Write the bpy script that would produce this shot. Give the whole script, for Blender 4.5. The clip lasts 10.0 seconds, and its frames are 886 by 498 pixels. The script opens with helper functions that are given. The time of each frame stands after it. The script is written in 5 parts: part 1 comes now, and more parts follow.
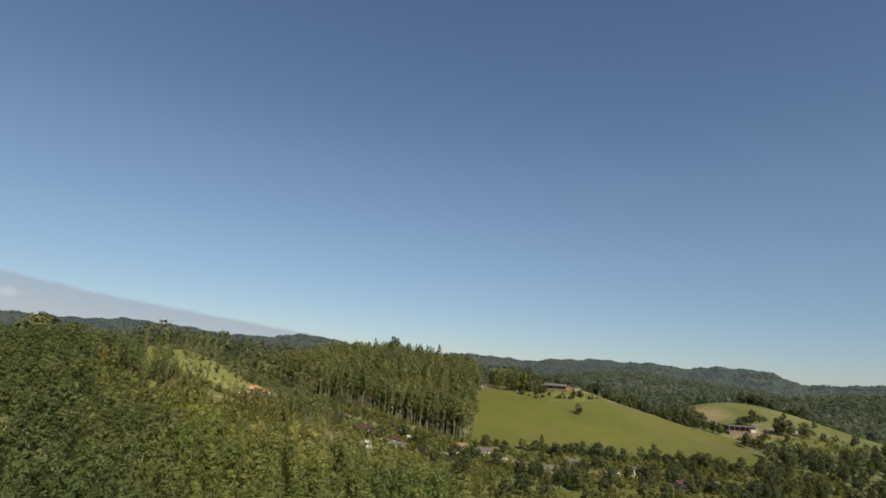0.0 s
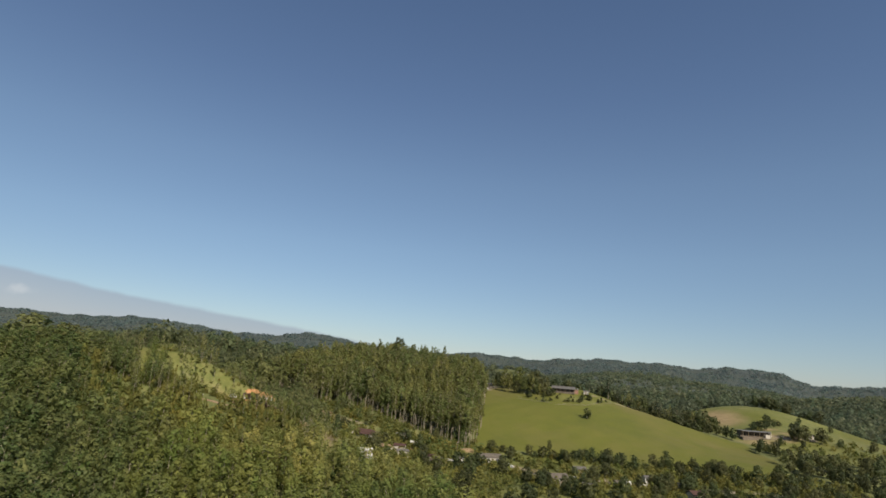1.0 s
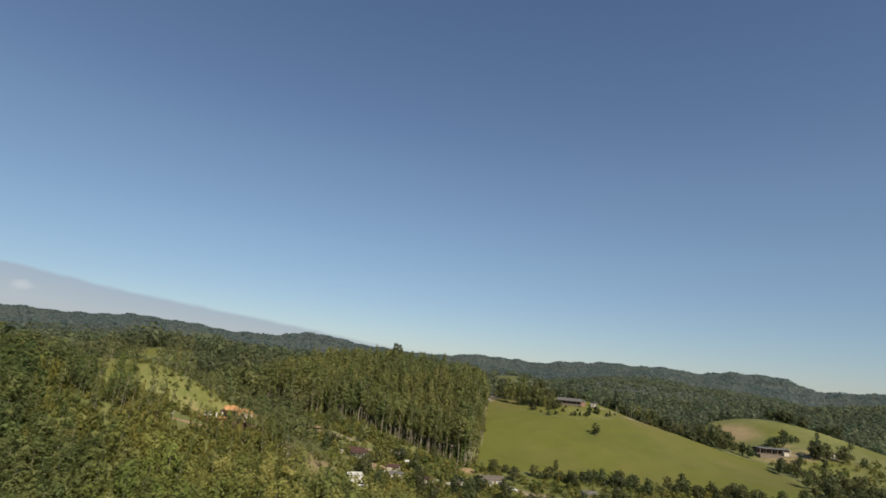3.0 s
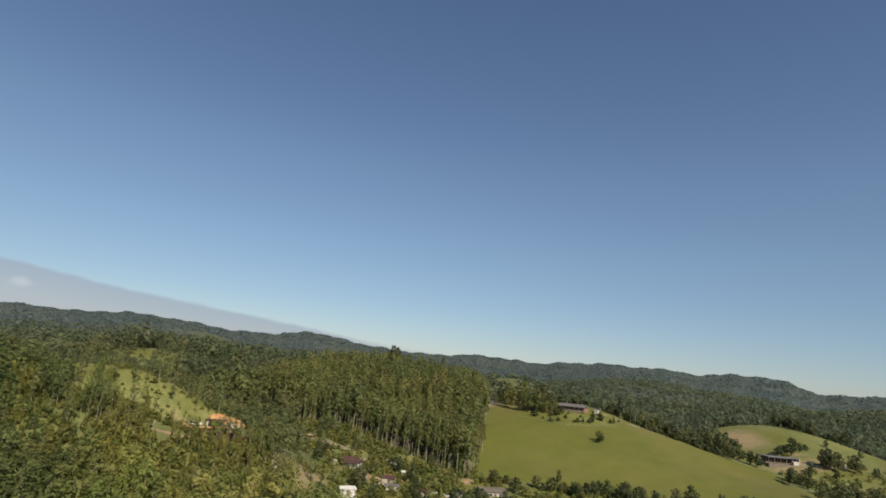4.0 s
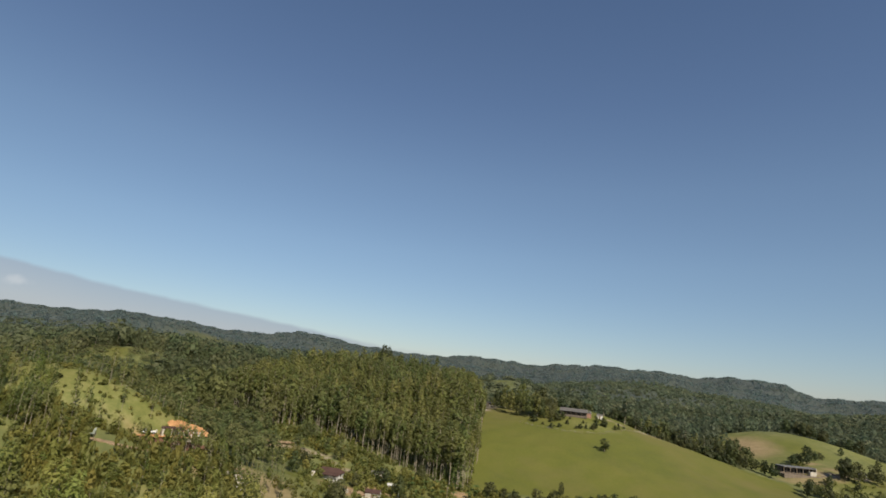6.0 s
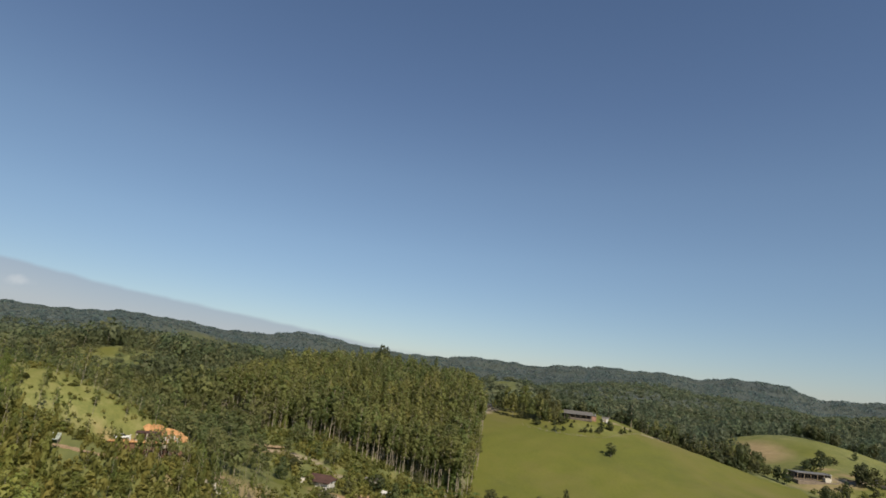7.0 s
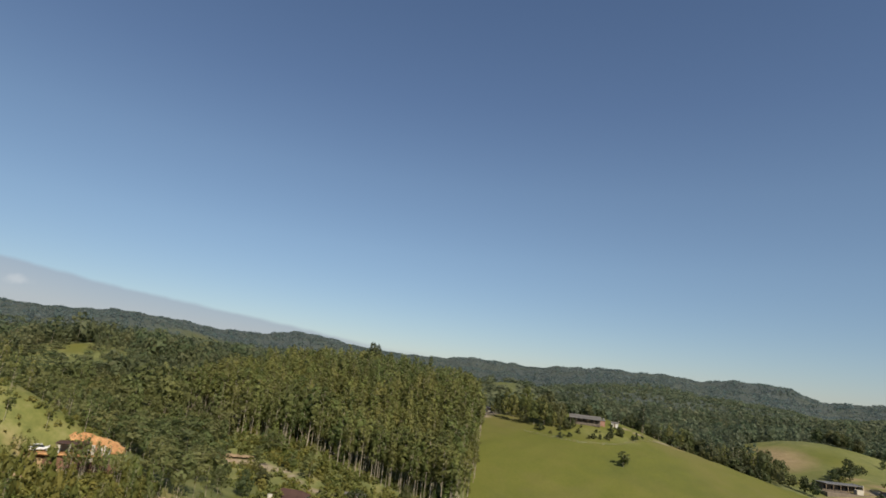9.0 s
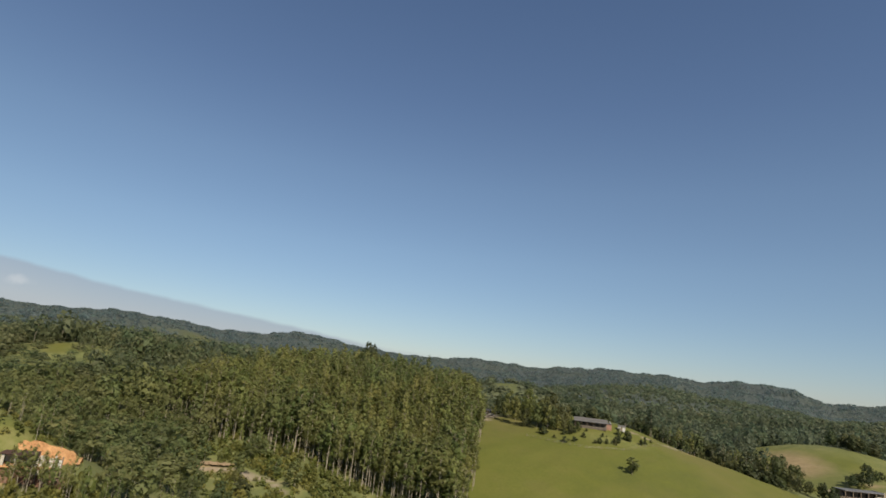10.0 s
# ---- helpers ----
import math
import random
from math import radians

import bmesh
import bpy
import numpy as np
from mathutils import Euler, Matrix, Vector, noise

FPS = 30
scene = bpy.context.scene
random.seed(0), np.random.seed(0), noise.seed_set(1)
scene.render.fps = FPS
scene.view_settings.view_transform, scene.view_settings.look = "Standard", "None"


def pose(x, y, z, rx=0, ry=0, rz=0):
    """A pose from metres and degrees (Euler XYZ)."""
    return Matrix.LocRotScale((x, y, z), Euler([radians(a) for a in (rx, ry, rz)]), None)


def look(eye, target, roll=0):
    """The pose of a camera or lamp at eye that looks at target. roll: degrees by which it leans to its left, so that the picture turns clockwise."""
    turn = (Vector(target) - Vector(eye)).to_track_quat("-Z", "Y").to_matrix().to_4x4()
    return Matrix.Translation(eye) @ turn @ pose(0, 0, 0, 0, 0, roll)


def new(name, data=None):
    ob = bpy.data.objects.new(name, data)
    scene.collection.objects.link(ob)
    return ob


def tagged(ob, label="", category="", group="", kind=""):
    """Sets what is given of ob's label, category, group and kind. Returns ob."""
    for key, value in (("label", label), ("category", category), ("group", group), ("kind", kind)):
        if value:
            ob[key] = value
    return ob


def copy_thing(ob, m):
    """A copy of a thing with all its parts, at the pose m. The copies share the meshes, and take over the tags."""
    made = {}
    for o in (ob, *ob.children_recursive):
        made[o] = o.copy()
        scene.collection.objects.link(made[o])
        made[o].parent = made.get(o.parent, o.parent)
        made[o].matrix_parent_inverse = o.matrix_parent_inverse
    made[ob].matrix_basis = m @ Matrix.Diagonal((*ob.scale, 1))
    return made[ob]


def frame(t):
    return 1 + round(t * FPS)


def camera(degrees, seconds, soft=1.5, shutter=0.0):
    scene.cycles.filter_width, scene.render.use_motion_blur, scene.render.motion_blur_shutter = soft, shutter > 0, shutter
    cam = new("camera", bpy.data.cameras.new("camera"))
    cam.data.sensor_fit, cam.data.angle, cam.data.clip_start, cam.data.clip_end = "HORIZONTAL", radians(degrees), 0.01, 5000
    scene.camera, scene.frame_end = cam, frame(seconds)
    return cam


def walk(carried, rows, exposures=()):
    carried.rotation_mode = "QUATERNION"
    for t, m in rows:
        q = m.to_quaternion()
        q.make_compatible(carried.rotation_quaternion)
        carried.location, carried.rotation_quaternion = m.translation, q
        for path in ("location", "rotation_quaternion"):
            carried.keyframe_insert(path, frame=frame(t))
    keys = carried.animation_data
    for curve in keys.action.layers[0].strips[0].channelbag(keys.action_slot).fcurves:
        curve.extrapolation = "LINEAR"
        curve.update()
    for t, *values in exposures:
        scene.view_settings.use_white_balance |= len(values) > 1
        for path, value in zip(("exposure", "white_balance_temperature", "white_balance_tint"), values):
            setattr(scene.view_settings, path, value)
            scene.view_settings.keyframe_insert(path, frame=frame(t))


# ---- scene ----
cam = camera(76.0, 10.0, soft=1.65)
PATH = [
    (0, (-2.26, -42.42, 30.26), (-0.71, 55.33, 51.26), 4.35),
    (0.5, (-1.30, -38.01, 31.49), (-1.29, 59.82, 52.21), 4.45),
    (1, (-0.86, -33.19, 32.77), (-0.57, 64.64, 53.44), 4.62),
    (1.5, (-0.57, -27.79, 33.70), (-0.14, 70.01, 54.54), 4.65),
    (2, (-0.23, -22.60, 35.09), (-0.24, 75.21, 55.91), 4.80),
    (2.5, (0.05, -17.29, 36.93), (-0.03, 80.53, 57.69), 5.03),
    (4, (0.00, 0.00, 42.00), (-0.00, 97.85, 62.62), 5.58),
    (4.5, (0.48, 6.00, 42.24), (0.83, 103.81, 63.05), 5.65),
    (5, (0.95, 12.16, 42.37), (1.53, 109.97, 63.16), 5.79),
    (5.5, (1.53, 18.67, 42.40), (2.18, 116.48, 63.20), 5.88),
    (7, (3.75, 38.80, 42.52), (4.03, 136.58, 63.49), 6.07),
    (7.5, (4.41, 46.05, 42.31), (4.69, 143.82, 63.30), 6.11),
    (8, (4.74, 53.84, 41.95), (5.34, 151.58, 63.05), 6.18),
    (8.5, (5.55, 61.56, 42.21), (6.12, 159.30, 63.35), 6.32),
    (9, (6.97, 68.82, 42.21), (7.35, 166.56, 63.33), 6.28),
    (9.5, (7.96, 76.45, 42.38), (8.32, 174.20, 63.46), 6.30),
    (10, (8.88, 84.53, 42.51), (9.11, 182.26, 63.70), 6.30),
]
walk(cam, [(t, look(eye, target, roll)) for t, eye, target, roll in PATH])

# ---- light ----
SUN_UP, SUN_BEARING = 39.0, 155.0  # degrees; bearing clockwise from +y
sky_world = bpy.data.worlds.new("sky")
scene.world = sky_world
sky_world.use_nodes = True
wt = sky_world.node_tree
wt.nodes.clear()
w_out, w_bg = wt.nodes.new("ShaderNodeOutputWorld"), wt.nodes.new("ShaderNodeBackground")
w_sky = wt.nodes.new("ShaderNodeTexSky")
w_sky.sky_type, w_sky.sun_disc = "NISHITA", False
w_sky.sun_elevation, w_sky.sun_rotation = radians(SUN_UP), radians(SUN_BEARING)
w_sky.altitude, w_sky.air_density, w_sky.dust_density, w_sky.ozone_density = 600, 1.0, 0.25, 2.6
w_bg.inputs["Strength"].default_value = 0.0715


def wnode(kind, **values):
    n = wt.nodes.new(kind)
    for k, v in values.items():
        if k == "operation":
            n.operation = v
        else:
            n.inputs[int(k[1:])].default_value = v
    return n


# a long grey cloud bank that lies low over the horizon and thins out to one end
w_co, w_sep = wt.nodes.new("ShaderNodeTexCoord"), wt.nodes.new("ShaderNodeSeparateXYZ")
wt.links.new(w_co.outputs["Generated"], w_sep.inputs[0])
w_bear = wnode("ShaderNodeMath", operation="ARCTAN2")
wt.links.new(w_sep.outputs[0], w_bear.inputs[0]), wt.links.new(w_sep.outputs[1], w_bear.inputs[1])
w_top = wt.nodes.new("ShaderNodeMapRange")  # top of the bank by bearing
for n, v in zip((1, 2, 3, 4), (-0.70, -0.06, 0.099, 0.029)):
    w_top.inputs[n].default_value = v
wt.links.new(w_bear.outputs[0], w_top.inputs[0])
w_noise = wt.nodes.new("ShaderNodeTexNoise")
w_noise.inputs["Scale"].default_value, w_noise.inputs["Detail"].default_value = 9.0, 4.0
wt.links.new(w_co.outputs["Generated"], w_noise.inputs["Vector"])
w_nadd = wnode("ShaderNodeMath", operation="MULTIPLY_ADD", i1=0.022, i2=-0.011)
wt.links.new(w_noise.outputs[0], w_nadd.inputs[0])
w_up = wnode("ShaderNodeMath", operation="ADD")
wt.links.new(w_sep.outputs[2], w_up.inputs[0]), wt.links.new(w_nadd.outputs[0], w_up.inputs[1])
w_gap = wnode("ShaderNodeMath", operation="SUBTRACT")
wt.links.new(w_top.outputs[0], w_gap.inputs[0]), wt.links.new(w_up.outputs[0], w_gap.inputs[1])
w_mask = wt.nodes.new("ShaderNodeMapRange")
w_mask.interpolation_type = "SMOOTHSTEP"
for n, v in zip((1, 2, 3, 4), (-0.002, 0.006, 0.0, 0.62)):
    w_mask.inputs[n].default_value = v
wt.links.new(w_gap.outputs[0], w_mask.inputs[0])
w_fade = wt.nodes.new("ShaderNodeMapRange")
for n, v in zip((1, 2, 3, 4), (-0.16, 0.03, 1.0, 0.0)):
    w_fade.inputs[n].default_value = v
wt.links.new(w_bear.outputs[0], w_fade.inputs[0])
w_both = wnode("ShaderNodeMath", operation="MULTIPLY")
wt.links.new(w_mask.outputs[0], w_both.inputs[0]), wt.links.new(w_fade.outputs[0], w_both.inputs[1])
w_mix = wt.nodes.new("ShaderNodeMix")
w_mix.data_type = "RGBA"
w_tone = wt.nodes.new("ShaderNodeMapRange")  # paler towards its foot
for n, v in zip((1, 2, 3, 4), (0.0, 0.045, 1.0, 0.0)):
    w_tone.inputs[n].default_value = v
wt.links.new(w_gap.outputs[0], w_tone.inputs[0])
w_bank = wt.nodes.new("ShaderNodeMix")
w_bank.data_type = "RGBA"
w_bank.inputs["A"].default_value, w_bank.inputs["B"].default_value = (4.6, 4.75, 5.35, 1), (3.5, 4.0, 5.0, 1)
wt.links.new(w_tone.outputs[0], w_bank.inputs["Factor"])
w_last = w_bank.outputs["Result"]
for at_b, at_z, wide_b, wide_z in ((-0.722, 0.073, 0.022, 0.010), (-0.632, 0.064, 0.018, 0.008)):  # small white puffs
    db, dz = wnode("ShaderNodeMath", operation="MULTIPLY_ADD", i1=1 / wide_b, i2=-at_b / wide_b), wnode("ShaderNodeMath", operation="MULTIPLY_ADD", i1=1 / wide_z, i2=-at_z / wide_z)
    wt.links.new(w_bear.outputs[0], db.inputs[0]), wt.links.new(w_sep.outputs[2], dz.inputs[0])
    both = wt.nodes.new("ShaderNodeCombineXYZ")
    wt.links.new(db.outputs[0], both.inputs[0]), wt.links.new(dz.outputs[0], both.inputs[1])
    far = wt.nodes.new("ShaderNodeVectorMath")
    far.operation = "LENGTH"
    wt.links.new(both.outputs[0], far.inputs[0])
    ragged = wt.nodes.new("ShaderNodeTexNoise")
    ragged.inputs["Scale"].default_value, ragged.inputs["Detail"].default_value = 60.0, 3.0
    wt.links.new(w_co.outputs["Generated"], ragged.inputs["Vector"])
    edge = wnode("ShaderNodeMath", operation="MULTIPLY_ADD", i1=1.6)
    wt.links.new(ragged.outputs[0], edge.inputs[0]), wt.links.new(far.outputs["Value"], edge.inputs[2])
    puff = wt.nodes.new("ShaderNodeMapRange")
    puff.interpolation_type = "SMOOTHSTEP"
    for n, v in zip((1, 2, 3, 4), (0.8, 2.0, 0.75, 0.0)):
        puff.inputs[n].default_value = v
    wt.links.new(edge.outputs[0], puff.inputs[0])
    w_puff = wt.nodes.new("ShaderNodeMix")
    w_puff.data_type = "RGBA"
    w_puff.inputs["B"].default_value = (6.6, 6.5, 6.8, 1)
    wt.links.new(puff.outputs[0], w_puff.inputs["Factor"]), wt.links.new(w_last, w_puff.inputs["A"])
    w_last = w_puff.outputs["Result"]
wt.links.new(w_last, w_mix.inputs["B"])
wt.links.new(w_both.outputs[0], w_mix.inputs["Factor"])
w_even = wt.nodes.new("ShaderNodeMix")  # thin high haze evens the blue out
w_even.data_type = "RGBA"
w_even.inputs["Factor"].default_value = 0.26
w_even.inputs["B"].default_value = (1.6, 2.7, 4.6, 1)
wt.links.new(w_sky.outputs[0], w_even.inputs["A"])
wt.links.new(w_even.outputs["Result"], w_mix.inputs["A"])
w_grade = wt.nodes.new("ShaderNodeValToRGB")  # deeper blue overhead, paler low down
stops = ((0.0, (0.86, 0.86, 0.89)), (0.08, (0.97, 0.95, 0.93)), (0.2, (1.09, 1.05, 0.99)), (0.32, (1.08, 1.04, 0.99)), (0.45, (0.93, 0.91, 0.93)), (0.6, (0.82, 0.82, 0.87)))
while len(w_grade.color_ramp.elements) < len(stops):
    w_grade.color_ramp.elements.new(0.5)
for k, (at, col) in zip(w_grade.color_ramp.elements, stops):
    k.position, k.color = at, (*col, 1)
wt.links.new(w_sep.outputs[2], w_grade.inputs[0])
w_deep = wt.nodes.new("ShaderNodeMix")
w_deep.data_type, w_deep.blend_type = "RGBA", "MULTIPLY"
w_deep.inputs["Factor"].default_value = 1.0
wt.links.new(w_mix.outputs["Result"], w_deep.inputs["A"])
wt.links.new(w_grade.outputs[0], w_deep.inputs["B"])
wt.links.new(w_deep.outputs["Result"], w_bg.inputs["Color"])
wt.links.new(w_bg.outputs[0], w_out.inputs[0])

sun = new("sun", bpy.data.lights.new("sun", "SUN"))
sun.data.energy, sun.data.angle, sun.data.color = 4.7, radians(0.55), (1.0, 0.91, 0.76)
b, e = radians(SUN_BEARING), radians(SUN_UP)
sun.matrix_world = look((math.sin(b) * math.cos(e) * 300, math.cos(b) * math.cos(e) * 300, math.sin(e) * 300), (0, 0, 0))
scene.view_settings.exposure = 0.42


# ---- materials ----
class Mat:
    """A node material with a few short helpers."""

    def __init__(self, name, rough=0.9, metal=0.0):
        self.m = bpy.data.materials.new(name)
        self.m.use_nodes = True
        self.t = self.m.node_tree
        self.p = self.t.nodes["Principled BSDF"]
        self.p.inputs["Roughness"].default_value = rough
        self.p.inputs["Metallic"].default_value = metal
        self.p.inputs["Specular IOR Level"].default_value = 0.25
        self.pos = self.t.nodes.new("ShaderNodeNewGeometry")

    def noise(self, scale, detail=4.0, rough=0.6):
        n = self.t.nodes.new("ShaderNodeTexNoise")
        n.inputs["Scale"].default_value, n.inputs["Detail"].default_value, n.inputs["Roughness"].default_value = scale, detail, rough
        self.t.links.new(self.pos.outputs["Position"], n.inputs["Vector"])
        return n.outputs[0]

    def ramp(self, src, *stops):
        r = self.t.nodes.new("ShaderNodeValToRGB")
        el = r.color_ramp.elements
        while len(el) < len(stops):
            el.new(0.5)
        for k, (at, col) in zip(el, stops):
            k.position, k.color = at, (*col, 1)
        self.t.links.new(src, r.inputs[0])
        return r.outputs[0]

    def mix(self, fac, a, b, blend="MIX"):
        n = self.t.nodes.new("ShaderNodeMix")
        n.data_type, n.blend_type = "RGBA", blend
        for slot, v in (("Factor", fac), ("A", a), ("B", b)):
            if isinstance(v, bpy.types.NodeSocket):
                self.t.links.new(v, n.inputs[slot])
            elif slot == "Factor":
                n.inputs[slot].default_value = v
            else:
                n.inputs[slot].default_value = (*v, 1)
        return n.outputs["Result"]

    def attr(self, name):
        n = self.t.nodes.new("ShaderNodeVertexColor")
        n.layer_name = name
        s = self.t.nodes.new("ShaderNodeSeparateColor")
        self.t.links.new(n.outputs[0], s.inputs[0])
        return [*s.outputs, n.outputs["Alpha"]]

    def colour(self, sock):
        self.t.links.new(sock, self.p.inputs["Base Color"])
        return self

    def bump(self, src, strength, dist):
        n = self.t.nodes.new("ShaderNodeBump")
        n.inputs["Strength"].default_value, n.inputs["Distance"].default_value = strength, dist
        self.t.links.new(src, n.inputs["Height"])
        self.t.links.new(n.outputs[0], self.p.inputs["Normal"])
        return self


def surface(name, low, high, scale, rough=0.85, metal=0.0, bump=0.3, dist=0.05, fine=None):
    """A two-scale stained surface."""
    k = Mat(name, rough, metal)
    col = k.ramp(k.noise(scale, 5), (0.3, low), (0.7, high))
    col = k.mix(0.35, col, k.ramp(k.noise(scale * 9, 3), (0.35, [c * 0.7 for c in low]), (0.65, [min(1, c * 1.2) for c in high])))
    k.colour(col).bump(k.noise(fine or scale * 12, 3), bump, dist)
    return k.m


def foliage(name, dark, mid, light, patch=0.11, let=0.35, tinted=True):
    """Leaves: differ from tree to tree and from spray to spray, and let some light through."""
    k = Mat(name, 0.6)

    def math_node(op, a, b):
        n = k.t.nodes.new("ShaderNodeMath")
        n.operation = op
        for slot, v in enumerate((a, b)):
            if isinstance(v, bpy.types.NodeSocket):
                k.t.links.new(v, n.inputs[slot])
            else:
                n.inputs[slot].default_value = v
        return n.outputs[0]

    tone = k.noise(patch, 2.0, 0.5)
    if tinted:  # each tree has a tone of its own
        own = k.t.nodes.new("ShaderNodeAttribute")
        own.attribute_name = "tint"
        tint = own.outputs["Fac"]
        tone = math_node("ADD", math_node("MULTIPLY", tint, 0.8), math_node("SUBTRACT", tone, 0.4))
    col = k.ramp(tone, (0.22, dark), (0.5, mid), (0.8, light))
    isle = k.t.nodes.new("ShaderNodeNewGeometry").outputs["Random Per Island"]
    col = k.mix(0.13, col, k.ramp(isle, (0.0, dark), (0.5, mid), (1.0, [min(1, c * 1.15) for c in light])))
    wide = k.ramp(k.noise(0.018, 2.0), (0.4, (0.90, 0.95, 0.96)), (0.6, (1.06, 1.03, 0.94)))
    col = k.mix(1.0, col, wide, "MULTIPLY")
    if tinted:
        cast = math_node("FRACT", math_node("MULTIPLY", tint, 7.3), 0.0)
        col = k.mix(0.8, col, k.ramp(cast, (0.0, (1.05, 0.985, 0.98)), (0.5, (1.0, 1.0, 1.0)), (1.0, (0.86, 1.02, 0.96))), "MULTIPLY")
    k.colour(col)
    tr = k.t.nodes.new("ShaderNodeBsdfTranslucent")
    k.t.links.new(col, tr.inputs[0])
    mx = k.t.nodes.new("ShaderNodeMixShader")
    mx.inputs[0].default_value = let
    k.t.links.new(k.p.outputs[0], mx.inputs[1]), k.t.links.new(tr.outputs[0], mx.inputs[2])
    k.t.links.new(mx.outputs[0], k.t.nodes["Material Output"].inputs[0])
    return k.m


LEAF_GUM = foliage("gum_leaves", (0.147, 0.159, 0.056), (0.213, 0.222, 0.078), (0.293, 0.290, 0.105), 0.07, 0.58)
LEAF_YOUNG = foliage("young_gum_leaves", (0.144, 0.168, 0.050), (0.209, 0.236, 0.068), (0.292, 0.309, 0.092), 0.04, 0.58)
LEAF_PALE = foliage("pale_gum_leaves", (0.202, 0.207, 0.064), (0.292, 0.289, 0.089), (0.382, 0.361, 0.117), 0.06, 0.58)
LEAF_SLOPE = foliage("dark_gum_leaves", (0.110, 0.133, 0.048), (0.155, 0.180, 0.062), (0.216, 0.234, 0.082), 0.04, 0.58)
LEAF_BROAD = foliage("broad_leaves", (0.058, 0.065, 0.027), (0.084, 0.092, 0.037), (0.123, 0.126, 0.051), 0.05, 0.5)
LEAF_MIXED = foliage("mixed_wood_leaves", (0.132, 0.143, 0.050), (0.185, 0.190, 0.066), (0.258, 0.246, 0.086), 0.04, 0.58)
LEAF_HOLLOW = foliage("hollow_wood_leaves", (0.127, 0.140, 0.054), (0.175, 0.185, 0.072), (0.236, 0.235, 0.093), 0.03, 0.58)
# midway between the hollow's leaf colour and the haze-tinted one below
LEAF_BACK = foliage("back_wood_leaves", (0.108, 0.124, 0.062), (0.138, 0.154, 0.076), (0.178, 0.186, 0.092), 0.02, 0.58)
# dark leaves lightened and blued, so haze is painted into their colour
LEAF_DARK_HAZED = foliage("hazed_dark_wood_leaves", (0.102, 0.121, 0.071), (0.132, 0.151, 0.090), (0.174, 0.189, 0.111), 0.02, 0.58)
# the blue-grey of distance haze is put into these leaves' base colour
LEAF_FAR_HAZED = foliage("hazed_far_wood_leaves", (0.144, 0.177, 0.172), (0.157, 0.191, 0.186), (0.179, 0.214, 0.202), 0.006, 0.62)
LEAF_SHRUB = foliage("shrub_leaves", (0.121, 0.129, 0.035), (0.182, 0.179, 0.048), (0.254, 0.236, 0.067), 0.12, 0.55)
LEAF_BANANA = foliage("banana_leaves", (0.050, 0.082, 0.024), (0.085, 0.125, 0.036), (0.13, 0.165, 0.055), 0.5, 0.4, False)
BARK = surface("pale_bark", (0.20, 0.165, 0.115), (0.38, 0.33, 0.245), 0.8, 0.9)
# dark bark; also paints the shade on two houses' open fronts
BARK_AND_SHADE = surface("dark_bark_and_shade", (0.07, 0.055, 0.04), (0.17, 0.14, 0.11), 0.9, 0.95)
SOIL = surface("red_earth", (0.30, 0.145, 0.058), (0.52, 0.295, 0.135), 0.35, 0.95, bump=0.8, dist=0.3)
PALE_EARTH = surface("pale_earth", (0.180, 0.120, 0.068), (0.306, 0.224, 0.136), 0.35, 0.95, bump=0.8, dist=0.3)
RED_DARK = surface("dark_red_earth", (0.085, 0.046, 0.03), (0.18, 0.098, 0.06), 0.4, 0.95, bump=0.8, dist=0.3)
TILE = surface("brown_roof_tiles", (0.050, 0.028, 0.022), (0.085, 0.046, 0.036), 0.5, 0.85)
METAL_GREY = surface("weathered_roof_sheet", (0.099, 0.092, 0.081), (0.181, 0.164, 0.142), 0.3, 0.6, 0.2)
ROOF_BROWN = surface("brown_weathered_roof_sheet", (0.085, 0.070, 0.055), (0.16, 0.135, 0.105), 0.35, 0.7, 0.1)
METAL_DARK = surface("dark_roof_sheet", (0.10, 0.10, 0.10), (0.20, 0.19, 0.18), 0.3, 0.55, 0.2)
WHITE = surface("white_plaster", (0.36, 0.34, 0.30), (0.58, 0.56, 0.52), 0.5, 0.8)
CREAM = surface("stained_plaster", (0.312, 0.281, 0.226), (0.484, 0.445, 0.367), 0.5, 0.85)
BRICK = surface("red_brickwork", (0.20, 0.11, 0.08), (0.33, 0.19, 0.14), 0.8, 0.9)
TIMBER = surface("weathered_timber", (0.12, 0.09, 0.06), (0.26, 0.20, 0.14), 1.2, 0.85)
CONCRETE = surface("grey_concrete", (0.265, 0.250, 0.226), (0.406, 0.390, 0.351), 0.4, 0.9)
CAR_WHITE = surface("white_car_paint", (0.577, 0.577, 0.569), (0.640, 0.640, 0.624), 0.6, 0.25, bump=0.0)
RUBBER = surface("tyre_rubber", (0.02, 0.02, 0.02), (0.04, 0.04, 0.04), 3, 0.9)
TERRACE = surface("brown_stone_terrace", (0.10, 0.08, 0.06), (0.20, 0.16, 0.12), 0.5, 0.9)
DARK_GLASS = surface("dark_window_glass", (0.015, 0.018, 0.02), (0.04, 0.045, 0.05), 0.6, 0.08, bump=0.0)
STEEL = surface("galvanised_steel", (0.35, 0.35, 0.34), (0.5, 0.5, 0.48), 2, 0.45, 0.7)
PALE_SHEET = surface("pale_green_sheet", (0.351, 0.390, 0.328), (0.484, 0.515, 0.452), 0.7, 0.5)


